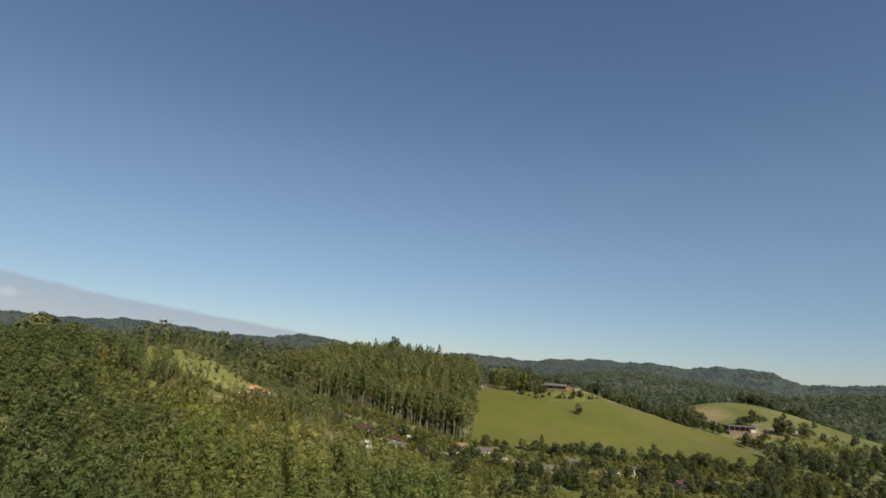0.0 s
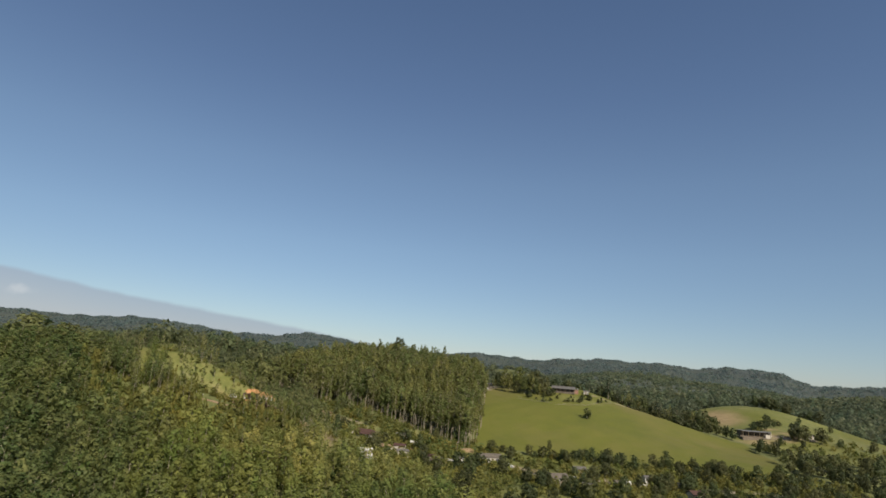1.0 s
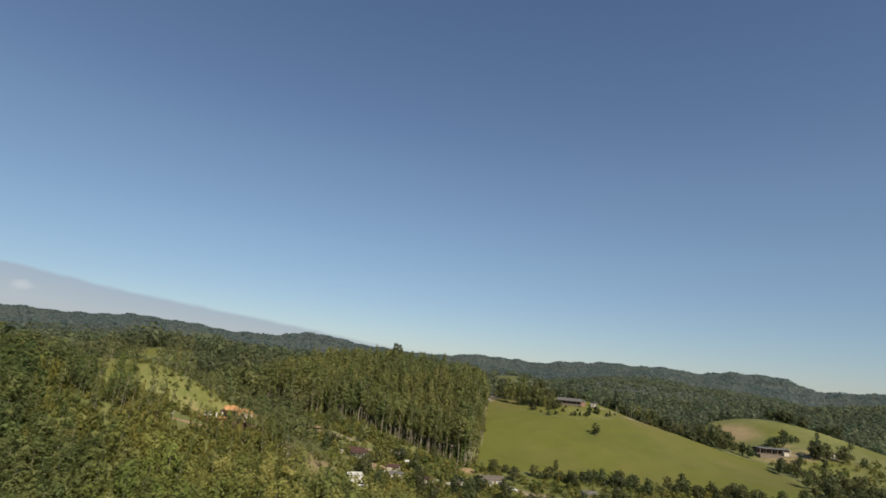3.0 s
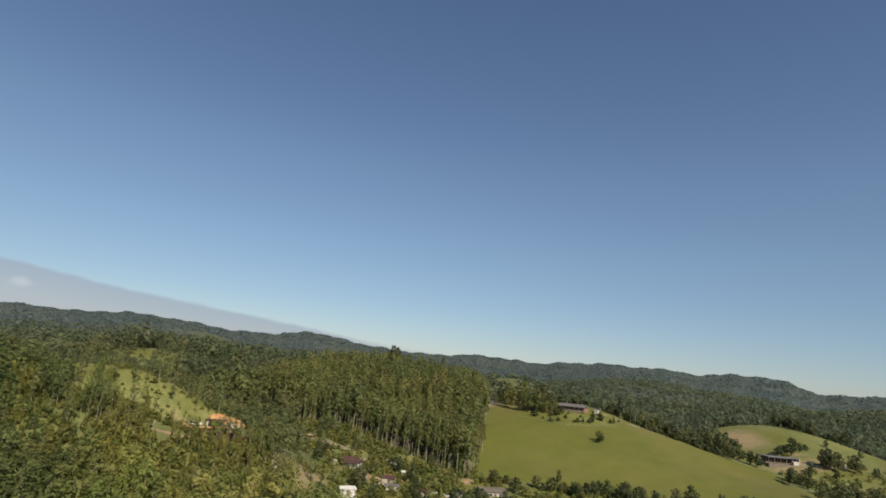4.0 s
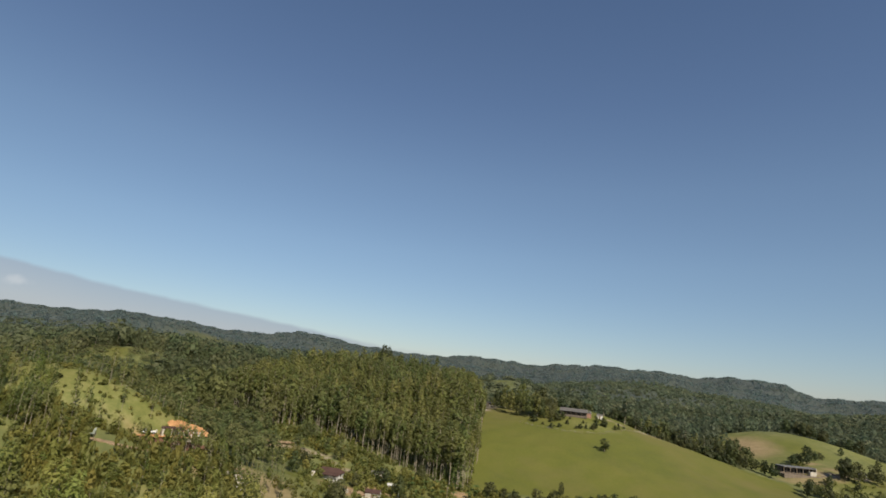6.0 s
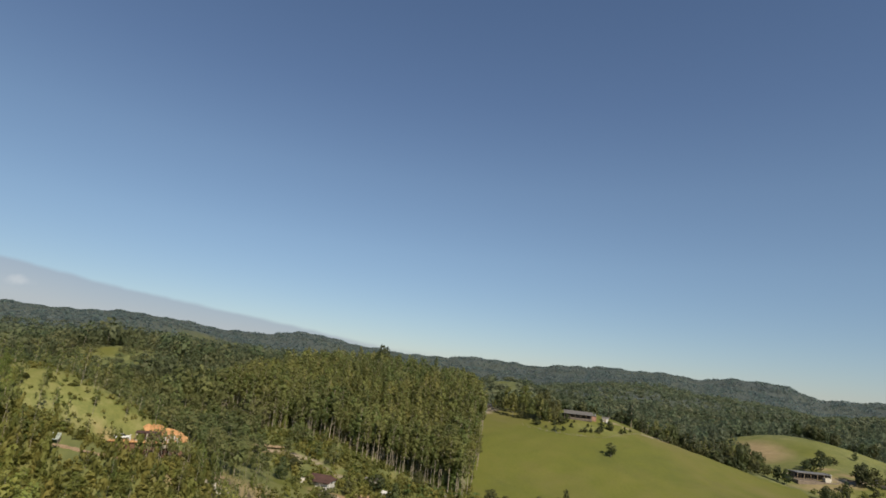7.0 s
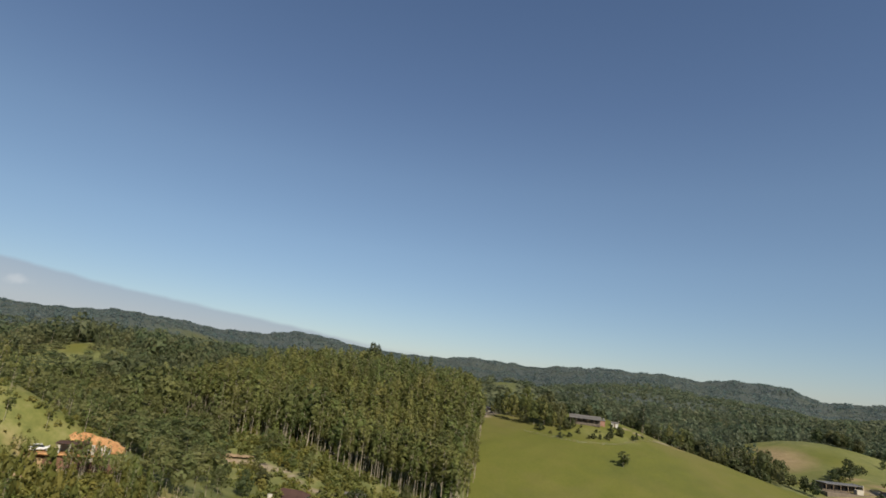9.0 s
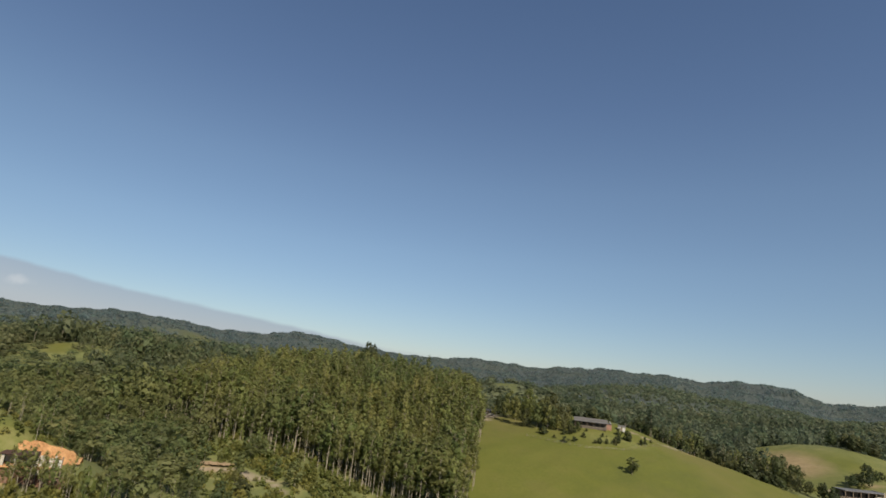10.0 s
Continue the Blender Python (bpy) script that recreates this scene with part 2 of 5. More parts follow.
def ground_material():
    """Pasture, wood floor, bare earth and gravel on one sheet, laid out by what grows or lies there; far off the floor
    takes a haze-tinted canopy tone.
    """
    k = Mat("ground", 0.95)
    cover = k.attr("cover")
    grass = k.ramp(k.noise(0.035, 6, 0.65), (0.3, (0.070, 0.081, 0.015)), (0.5, (0.097, 0.104, 0.015)), (0.7, (0.123, 0.115, 0.024)))
    grass = k.mix(0.4, grass, k.ramp(k.noise(0.9, 5, 0.7), (0.3, (0.066, 0.073, 0.014)), (0.7, (0.123, 0.122, 0.026))))
    dry = k.ramp(k.noise(0.014, 4), (0.5, (0, 0, 0)), (0.7, (0.8, 0.8, 0.8)))
    grass = k.mix(dry, grass, (0.128, 0.110, 0.035))
    hay = k.ramp(k.noise(0.25, 5, 0.7), (0.32, (0.091, 0.107, 0.031)), (0.5, (0.155, 0.160, 0.050)), (0.68, (0.227, 0.208, 0.087)))
    grass = k.mix(cover[3], grass, hay)
    floor = k.ramp(k.noise(0.12, 5), (0.3, (0.076, 0.086, 0.031)), (0.55, (0.126, 0.134, 0.045)), (0.75, (0.200, 0.173, 0.070)))
    earth = k.ramp(k.noise(0.3, 6, 0.7), (0.3, (0.215, 0.138, 0.072)), (0.55, (0.315, 0.212, 0.115)), (0.75, (0.385, 0.285, 0.172)))
    stone = k.ramp(k.noise(0.5, 5), (0.3, (0.184, 0.144, 0.098)), (0.7, (0.299, 0.245, 0.176)))
    # tone of the far tree cover, with distance haze painted in as blue-grey
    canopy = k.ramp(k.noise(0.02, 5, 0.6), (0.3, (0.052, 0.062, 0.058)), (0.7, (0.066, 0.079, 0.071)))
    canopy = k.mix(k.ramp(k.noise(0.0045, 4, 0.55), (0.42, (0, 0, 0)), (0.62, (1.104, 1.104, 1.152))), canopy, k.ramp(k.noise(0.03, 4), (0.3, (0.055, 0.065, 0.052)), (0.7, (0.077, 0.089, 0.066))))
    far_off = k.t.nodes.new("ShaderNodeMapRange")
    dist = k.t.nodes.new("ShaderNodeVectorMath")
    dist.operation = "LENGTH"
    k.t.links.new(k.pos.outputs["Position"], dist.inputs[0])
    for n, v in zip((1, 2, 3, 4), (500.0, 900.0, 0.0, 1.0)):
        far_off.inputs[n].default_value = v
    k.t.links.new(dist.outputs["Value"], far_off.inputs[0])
    # floor passes into the hazed canopy tone between 500 and 900 m
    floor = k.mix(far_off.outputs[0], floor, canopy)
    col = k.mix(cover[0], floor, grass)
    col = k.mix(cover[1], col, earth)
    col = k.mix(cover[2], col, stone)
    k.colour(col)
    fine, coarse = k.t.nodes.new("ShaderNodeBump"), k.t.nodes.new("ShaderNodeBump")
    fine.inputs["Strength"].default_value, fine.inputs["Distance"].default_value = 0.5, 0.35
    coarse.inputs["Distance"].default_value = 9.0
    lumpy = k.t.nodes.new("ShaderNodeMath")
    lumpy.operation = "MULTIPLY"
    lumpy.inputs[1].default_value = 0.8
    k.t.links.new(far_off.outputs[0], lumpy.inputs[0])
    k.t.links.new(lumpy.outputs[0], coarse.inputs["Strength"])
    k.t.links.new(k.noise(0.8, 6, 0.7), fine.inputs["Height"])
    k.t.links.new(k.noise(0.045, 5, 0.65), coarse.inputs["Height"])
    k.t.links.new(fine.outputs[0], coarse.inputs["Normal"])
    k.t.links.new(coarse.outputs[0], k.p.inputs["Normal"])
    return k.m


GROUND = ground_material()


# ---- the lie of the land ----
HILLS = [
    (-160, 200, 29.9, 75, 55, 0), (-100, 205, 6.4, 45, 35, 20), (-72, 222, 4.3, 30, 22, 20),
    (-220, 120, 5.0, 90, 80, 0), (-50, 300, 4.4, 35, 22, 0), (-40, 470, 23.0, 120, 75, 0),
    (0, 395, 16.3, 60, 60, 0), (40, 408, -2.3, 30, 30, 0), (105, 420, 20.4, 45, 35, 0),
    (140, 385, 3.1, 45, 28, -10), (105, 350, 15.3, 50, 35, 0), (282, 487, 26.4, 60, 40, -20),
    (245, 390, 7.0, 35, 28, 0), (250, 440, 9.8, 35, 35, 0), (170, 385, 7.0, 26, 22, 0),
    (-108, 226, 5.5, 32, 13, -18), (-81.5, 209, -9.0, 12, 6.5, 15), (-118, 217, 5.0, 28, 12, -10),
]
BROAD = [
    (-240, 490, 26.5, 70, 50, 0), (-95, 335, 14.0, 45, 40, 0), (85, 515, 2.9, 50, 40, 0),
    (116, 720, 22.1, 90, 70, 0), (-120, 560, 13.4, 120, 80, 0), (-320, 340, 25.2, 130, 120, 0),
    (20, 50, -8.4, 130, 80, 0), (310, 370, 11.1, 60, 50, 0), (0, 620, 8.1, 150, 90, 0),
    (210, 305, 3.8, 55, 32, 0), (-180, 300, -2.6, 70, 45, 0), (-75, 95, -4.3, 50, 30, 0),
    (-420, 820, 29, 220, 140, 15), (-60, 980, 25, 260, 120, -5), (520, 1150, 24, 260, 160, -10),
    (122, 410, 3, 20, 14, 0), (98, 700, 24, 55, 42, 0), (275, 500, 1, 40, 25, -15), (345, 468, 6, 55, 30, -25),
]
# the far ridge: bearing in degrees (clockwise from +y) and how high its crest stands over the eye, in degrees
CREST_AT = (-180, -60, -37, -32, -29, -25, -19.6, -15.5, -12.4, -6.8, 0, 5, 11, 17.5, 23.4, 25.5, 28, 32.3, 34.4, 38.6, 60, 180)
CREST_UP = (1.6, 1.7, 1.84, 1.94, 2.36, 2.24, 1.67, 1.54, 2.02, 1.57, 1.37, 1.64, 1.46, 1.69, 1.89, 1.66, 2.07, 1.84, 0.99, 1.21, 1.5, 1.6)

def ground(x, y):
    """Height of the ground at x, y."""
    x, y = np.asarray(x, float), np.asarray(y, float)
    z = np.full(np.broadcast(x, y).shape, -13.0)
    for cx, cy, up, rx, ry, turn in HILLS + BROAD:
        c, s = math.cos(math.radians(turn)), math.sin(math.radians(turn))
        u, v = (x - cx) * c + (y - cy) * s, (y - cy) * c - (x - cx) * s
        z = z + up * np.exp(-0.5 * ((u / rx) ** 2 + (v / ry) ** 2))
    # far country: rolling spurs that climb to the ridge
    away, bearing = np.hypot(x - 5, y - 60), np.degrees(np.arctan2(x - 5, y - 60))
    far = np.clip((away - 650) / 2600, 0, 1)
    crest = 3250 * np.tan(np.radians(np.interp(bearing, CREST_AT, CREST_UP))) + 27 + 5 * np.sin(bearing * 0.9) * np.sin(bearing * 2.3 + 1)
    spur = np.sin(x / 210 + 1.3 * np.sin(y / 330)) * np.cos(y / 260 + 0.8 * np.sin(x / 190))
    rise = far ** 1.7 * (3 - 2 * far) / 1.0
    rise = np.minimum(rise, 1.0)
    z = z + (crest + 13) * rise + 30 * spur * np.clip((away - 700) / 900, 0, 1) * np.clip((3100 - away) / 900, 0, 1)
    return z - np.clip((away - 3350) / 1500, 0, 1) * 60


# ---- the ground ----
def inside(x, y, poly):
    """Which points lie within a closed outline in plan."""
    hit = np.zeros(np.shape(x), bool)
    for (ax, ay), (bx, by) in zip(poly, poly[1:] + poly[:1]):
        hit ^= ((ay > y) != (by > y)) & (x < (bx - ax) * (y - ay) / (by - ay + 1e-9) + ax)
    return hit


def near_line(x, y, line):
    """Distance to a line of straight stretches."""
    best = np.full(np.shape(x), 1e9)
    for (ax, ay), (bx, by) in zip(line, line[1:]):
        f = np.clip(((x - ax) * (bx - ax) + (y - ay) * (by - ay)) / ((bx - ax) ** 2 + (by - ay) ** 2), 0, 1)
        best = np.minimum(best, np.hypot(x - ax - f * (bx - ax), y - ay - f * (by - ay)))
    return best


FIELD = [(24, 284), (30, 335), (38, 404), (52, 414), (85, 432), (125, 430), (150, 402), (186, 383), (214, 366), (210, 315), (192, 281), (114, 284), (72, 288), (37, 288)]
PASTURE = [(217, 436), (237, 492), (262, 508), (300, 503), (345, 484), (430, 455), (450, 400), (370, 366), (310, 345), (262, 322), (232, 330), (216, 366), (212, 392), (214, 404)]
CLEARING = [(-152, 224), (-150, 203), (-116, 193), (-101, 194), (-84, 198), (-74, 205), (-68, 216), (-70, 224), (-86, 233), (-104, 238), (-128, 236)]
SHRUBLAND = [(-135, 190), (-76, 222), (-52, 214), (-42, 192), (-58, 164), (-112, 154)]
GARDEN = [(-46, 205), (-38, 186), (-10, 178), (60, 172), (200, 222), (222, 276), (118, 285), (22, 284), (-12, 292), (-44, 270)]
PLANTATION = [(23, 284), (39, 402), (33, 480), (-30, 500), (-85, 470), (-96, 400), (-97, 330), (-62, 302), (-34, 306), (-12, 296)]
HOLLOW = [(-54, 203), (-45, 195), (-28, 200), (-19, 238), (-33, 251), (-47, 238)]
TRACKS = [([(-72, 275), (-57, 282), (-40, 285), (-20, 274)], 1.1), ([(41, 402), (44, 420), (58, 452), (60, 480)], 3.2),
          ([(116, 394), (128, 392), (140, 389)], 0.55), ([(28, 262), (60, 250), (110, 243), (170, 246)], 2.4), ([(226, 396), (246, 382), (270, 380)], 1.8)]
BARE = [(-79.5, 211.5, 7, 2.6), (-24, 252, 8, 6), (21, 278, 4, 3), (-60, 282, 8, 3), (-12, 262, 6, 3), (6, 246, 6, 3), (48, 246, 7, 3), (146, 387, 4, 1.6)]
WORN = [(236, 449, 19, 24), (230, 372, 17, 5), (250, 380, 10, 6), (262, 393, 9, 3), (252, 404, 10, 3), (226, 362, 6, 3), (246, 374, 9, 3), (244, 384, 10, 6), (-52, 209, 5, 6), (-42, 214, 8, 12), (-36, 202, 5, 3), (-60, 200, 4, 5)]
PAVED = [(31, 268, 7, 4), (56, 238, 6, 4), (46, 412, 4, 6), (-26, 250, 5, 2)]
LAWN_FAR = [(-229, 462, 9, 12), (-224, 452, 8, 8), (92, 690, 17, 10), (52, 196, 20, 8), (90, 208, 18, 8), (120, 212, 12, 6), (-140, 1150, 60, 40), (-560, 1500, 70, 40)]


def blob(x, y, spots):
    return np.max([np.clip(1.6 - 1.2 * np.hypot((x - a) / rx, (y - c) / ry), 0, 1) for a, c, rx, ry in spots], 0)


def wobble(x, y):
    return np.sin(x * 0.31 + 2 * np.sin(y * 0.17)) + np.sin(y * 0.41 + 1.7 * np.sin(x * 0.23))


def spread(lo, hi, step, far, grow):
    """Grid lines: even between lo and hi, then ever wider out to +-far."""
    some, out, gap = list(np.arange(lo, hi + step / 2, step)), [], step
    a, c = some[0], some[-1]
    left, right = [], []
    while a > -far or c < far:
        gap = min(gap * grow, 70)
        a, c = a - gap, c + gap
        if a > -far - 70:
            left.append(a)
        if c < far + 70:
            right.append(c)
    return np.array(left[::-1] + some + right)


def build_ground():
    gx, gy = spread(-190, 330, 2.6, 4700, 1.09), spread(80, 520, 2.6, 4700, 1.09)
    X, Y = np.meshgrid(gx, gy)
    Z = ground(X, Y)
    lump = 0.12 * wobble(X * 1.1, Y * 1.1) * np.exp(-np.hypot(X, Y - 250) / 900)
    Z = Z + lump
    n, m = X.shape
    me = bpy.data.meshes.new("ground")
    co = np.stack([X, Y, Z], -1).reshape(-1, 3)
    i = np.arange(n * m).reshape(n, m)
    quads = np.stack([i[:-1, :-1], i[:-1, 1:], i[1:, 1:], i[1:, :-1]], -1).reshape(-1, 4)
    me.vertices.add(len(co)), me.loops.add(quads.size), me.polygons.add(len(quads))
    me.vertices.foreach_set("co", co.ravel().astype(np.float32))
    me.loops.foreach_set("vertex_index", quads.ravel().astype(np.int32))
    me.polygons.foreach_set("loop_start", np.arange(0, quads.size, 4, dtype=np.int32))
    me.polygons.foreach_set("use_smooth", np.ones(len(quads), bool))
    x, y = co[:, 0], co[:, 1]
    jx, jy = x + 0.9 * wobble(x, y), y + 0.9 * wobble(y, x)
    grass = np.maximum((inside(x, y, FIELD) | inside(jx, jy, CLEARING)) * 1.0, inside(jx, jy, PASTURE) * (0.7 + 0.15 * wobble(x * 0.25, y * 0.25)))
    grass = np.maximum(grass, inside(jx, jy, SHRUBLAND) * (0.3 + 0.12 * wobble(x * 0.6, y * 0.6)))
    grass = np.maximum(grass, inside(jx, jy, GARDEN) * (0.55 + 0.2 * wobble(x * 0.5, y * 0.5)))
    grass = np.maximum(np.maximum(grass, blob(jx, jy, LAWN_FAR)), 0.3 * inside(jx, jy, HOLLOW))
    hay = inside(jx, jy, CLEARING) * (0.5 + 0.15 * wobble(x * 0.4, y * 0.4)) + inside(jx, jy, PASTURE) * (0.3 + 0.2 * wobble(x * 0.2, y * 0.2)) + 0.18 * inside(jx, jy, SHRUBLAND) + 0.45 * inside(jx, jy, HOLLOW)
    hay = np.clip(hay + 0.5 * blob(jx, jy, [(104, 376, 17, 8)]), 0, 1)
    earth = np.maximum(np.maximum(blob(jx, jy, BARE), 0.62 * blob(jx, jy, WORN[:1])), 0.5 * blob(jx, jy, WORN[1:]))
    stone = np.maximum(np.maximum(blob(jx, jy, PAVED), 0.15 * blob(jx, jy, WORN)), np.max([np.clip(1.8 - near_line(jx, jy, l) / w, 0, 1) for l, w in TRACKS], 0))
    at = me.color_attributes.new("cover", "FLOAT_COLOR", "POINT")
    at.data.foreach_set("color", np.stack([np.clip(grass, 0, 1), earth, stone, hay], -1).ravel().astype(np.float32))
    me.update(), me.validate()
    me.materials.append(GROUND)
    return tagged(new("ground", me), "hilly ground of olive pasture, wood floor and reddish earth", "ground", kind="structure")


build_ground()


# ---- shapes ----
def part(name, bm, material, parent=None, label=""):
    me = bpy.data.meshes.new(name)
    bm.to_mesh(me), bm.free()
    me.materials.append(material)
    ob = new(name, me)
    ob.parent = parent
    return tagged(ob, label)


def thing(name, x, y, turn=0.0, label="", category="", group="", z=None):
    ob = new(name)
    ob.empty_display_size = 0.3
    ob.matrix_world = pose(x, y, float(ground(x, y)) if z is None else z, 0, 0, turn)
    return tagged(ob, label, category, group)


def box(bm, x0, y0, z0, x1, y1, z1, bevel=0.0):
    made = bmesh.ops.create_cube(bm, size=1.0, matrix=Matrix.Translation(((x0 + x1) / 2, (y0 + y1) / 2, (z0 + z1) / 2)) @ Matrix.Diagonal((x1 - x0, y1 - y0, z1 - z0, 1)))
    if bevel:
        bmesh.ops.bevel(bm, geom=list({e for v in made["verts"] for e in v.link_edges}), offset=bevel, segments=1, affect="EDGES")
    return bm


def boxed(*a, bevel=0.03):
    return box(bmesh.new(), *a, bevel=bevel)


def tube(bm, line, sides=6):
    """A tapered stem along (point, radius) stations."""
    rings = []
    for n, (p, r) in enumerate(line):
        d = (Vector(line[min(n + 1, len(line) - 1)][0]) - Vector(line[max(n - 1, 0)][0])).normalized()
        q = d.to_track_quat("Z", "Y")
        rings.append([bm.verts.new(Vector(p) + q @ Vector((r * math.cos(a), r * math.sin(a), 0))) for a in (2 * math.pi * k / sides for k in range(sides))])
    for a, c in zip(rings, rings[1:]):
        for k in range(sides):
            bm.faces.new((a[k], a[(k + 1) % sides], c[(k + 1) % sides], c[k])).smooth = True
    bm.faces.new(rings[-1])
    return bm


# ---- trees ----
SHAPES = {  # height, bare share of the stem, half width, clumps of leaves, their size
    "gum": (22.0, 0.32, 2.3, 19, 0.24, 0.52), "mast": (22.0, 0.46, 2.2, 14, 0.26, 0.52), "thin": (22.0, 0.42, 2.7, 14, 0.28, 0.50), "young": (13.0, 0.26, 2.0, 14, 0.34, 0.62),
    "broad": (11.0, 0.22, 4.0, 18, 0.32, 0.60), "open": (12.0, 0.34, 3.3, 12, 0.26, 0.52), "far": (11.0, 0.25, 4.2, 8, 0.42, 0.72), "shrub": (3.0, 0.05, 1.5, 7, 0.35, 0.58)}


def plan_tree(rng, kind):
    """Stem and limb lines, and clumps (centre, radius) of one tree; 1 unit is one metre."""
    h, base, wide, clumps, small, large = SHAPES[kind]
    lean = rng.normal(0, 0.02 * h, 2)
    stem = [((lean[0] * f * f, lean[1] * f * f, h * f * 0.93 - 0.6), ((0.0054 if kind == "mast" else 0.0048 if h > 20 else 0.0044) * h + 0.02) * (1 - 0.8 * f)) for f in (0, 0.3, 0.6, 1)]
    limbs, cl = [], []
    heavy = rng.uniform(0, 6.28)  # the side to which the crown is fuller
    for k in range(clumps):
        f = base + (1 - base) * (k + rng.uniform(0.1, 0.9)) / clumps
        g = (f - base) / (1 - base)
        a = k * 2.399 + rng.uniform(-0.6, 0.6)
        if kind in ("broad", "far", "open", "young"):
            reach = wide * math.sqrt(max(0.05, 1 - (2 * g - 0.85) ** 2 / 1.6)) * rng.uniform(0.4, 0.95)
        else:
            reach = wide * min(1.0, 0.45 + 2.0 * g) * (1 - g) ** 0.40 * rng.uniform(0.3, 1.4)
        reach *= 1 + 0.28 * math.cos(a - heavy)
        c = np.array([lean[0] * f * f + reach * math.cos(a), lean[1] * f * f + reach * math.sin(a), h * f])
        cl.append((c, wide * rng.uniform(small, large) * (1 - 0.3 * g)))
        if k % 3 == 0 and kind != "shrub":
            f0 = max(0.2, f - 0.12)
            limbs.append([((lean[0] * f0 * f0, lean[1] * f0 * f0, h * f0 - 0.5), 0.0026 * h), (tuple(c), 0.0008 * h)])
    return h, stem, limbs, cl


def leaf_cloud(rng, clumps, each, size, tall=1.0, loose=0.42):
    """Loose drooping leaf sprays round the clumps, as an array of triangles."""
    cen = np.repeat([c for c, _ in clumps], each, 0)
    rad = np.repeat([r for _, r in clumps], each)[:, None]
    d = rng.normal(size=cen.shape)
    d /= np.linalg.norm(d, axis=1, keepdims=True)
    p = cen + d * rad * rng.uniform(0.6, 1.12, (len(cen), 1)) * (1, 1, 0.9 * tall)
    mid = np.mean([c for c, _ in clumps], 0)
    body = (p - mid) * (1, 1, 0.45)
    body /= np.linalg.norm(body, axis=1, keepdims=True) + 1e-6
    nrm = 0.7 * d + 0.95 * body + rng.normal(0, loose, d.shape) + (0, 0, 0.15)
    nrm /= np.linalg.norm(nrm, axis=1, keepdims=True)
    u = rng.normal(0, 0.8, d.shape) + (0, 0, -1.0 if tall > 1 else -0.2)
    u -= nrm * np.sum(u * nrm, 1, keepdims=True)
    u /= np.linalg.norm(u, axis=1, keepdims=True) + 1e-6
    v = np.cross(nrm, u)
    s = size * rng.uniform(0.65, 1.4, (len(cen), 1)) * np.clip(rad / np.mean(rad), 0.75, 1.3)
    return np.stack([p + u * s * 0.72, p - u * s * 0.40 + v * s * 0.42, p - u * s * 0.34 - v * s * 0.44], 1)


def stem_tris(stem, limbs, sides=4, with_limbs=True):
    out = []
    for line in [stem] + (limbs if with_limbs else []):
        k = sides if line is stem else 3
        ring = [[(p[0] + r * math.cos(2 * math.pi * j / k), p[1] + r * math.sin(2 * math.pi * j / k), p[2]) for j in range(k)] for p, r in line]
        for a, c in zip(ring, ring[1:]):
            for j in range(k):
                out += [(a[j], a[(j + 1) % k], c[j]), (a[(j + 1) % k], c[(j + 1) % k], c[j])]
    return np.array(out)


def tri_mesh(name, tris, split, mats, tint=0.5):
    """One mesh from an array of triangles; those from split on take the second material."""
    me = bpy.data.meshes.new(name)
    n = len(tris)
    me.vertices.add(3 * n), me.loops.add(3 * n), me.polygons.add(n)
    me.vertices.foreach_set("co", np.ascontiguousarray(tris, np.float32).ravel())
    me.loops.foreach_set("vertex_index", np.arange(3 * n, dtype=np.int32))
    me.polygons.foreach_set("loop_start", np.arange(0, 3 * n, 3, dtype=np.int32))
    me.polygons.foreach_set("material_index", (np.arange(n) >= split).astype(np.int32))
    tone = me.attributes.new("tint", "FLOAT", "FACE")
    tone.data.foreach_set("value", np.broadcast_to(np.asarray(tint, np.float32), (n,)).copy())
    for m in mats:
        me.materials.append(m)
    me.update()
    return me


def placed(tris, rows):
    """Copies of the triangles at rows of x, y, z, turn, width, height."""
    x, y, z, a, w, h = np.array(rows).T
    c, s = np.cos(a) * w, np.sin(a) * w
    t = tris.reshape(1, -1, 3)
    out = np.empty((len(x), t.shape[1], 3), np.float32)
    out[..., 0] = t[..., 0] * c[:, None] - t[..., 1] * s[:, None] + x[:, None]
    out[..., 1] = t[..., 0] * s[:, None] + t[..., 1] * c[:, None] + y[:, None]
    out[..., 2] = t[..., 2] * h[:, None] + z[:, None]
    return out.reshape(-1, 3, 3)


DROOP = {"gum": 1.5, "mast": 1.5, "young": 1.5, "thin": 1.3}


def wood(name, kind, rows, each, size, leaf, bark, label, category="trees", limbs=True, variants=8, seed=1, stems_too=True):
    """A stretch of wood as one object: several shapes of tree, strewn at the rows."""
    if not len(rows):
        return
    rows, leaves, stems, tints = np.array(rows), [], [], []
    for v in range(variants):
        rng = np.random.default_rng(seed * 100 + v)
        h, stem, br, cl = plan_tree(rng, kind)
        mine = rows[v::variants]
        if len(mine):
            cloud = leaf_cloud(rng, cl, each, size, DROOP.get(kind, 1.0), 0.28 if kind in ("far", "broad") else 0.4)
            leaves.append(placed(cloud, mine))
            tints.append(np.repeat(rng.uniform(0, 1, len(mine)), len(cloud)))
            if kind != "shrub" and stems_too:
                stems.append(placed(stem_tris(stem, br, 4 if limbs else 3, limbs), mine))
    tris = np.concatenate(leaves + stems)
    tints.append(np.full(len(tris) - sum(map(len, tints)), 0.5))
    tagged(new(name, tri_mesh(name, tris, sum(map(len, leaves)), [leaf, bark], np.concatenate(tints))), label, category, kind="stuff")


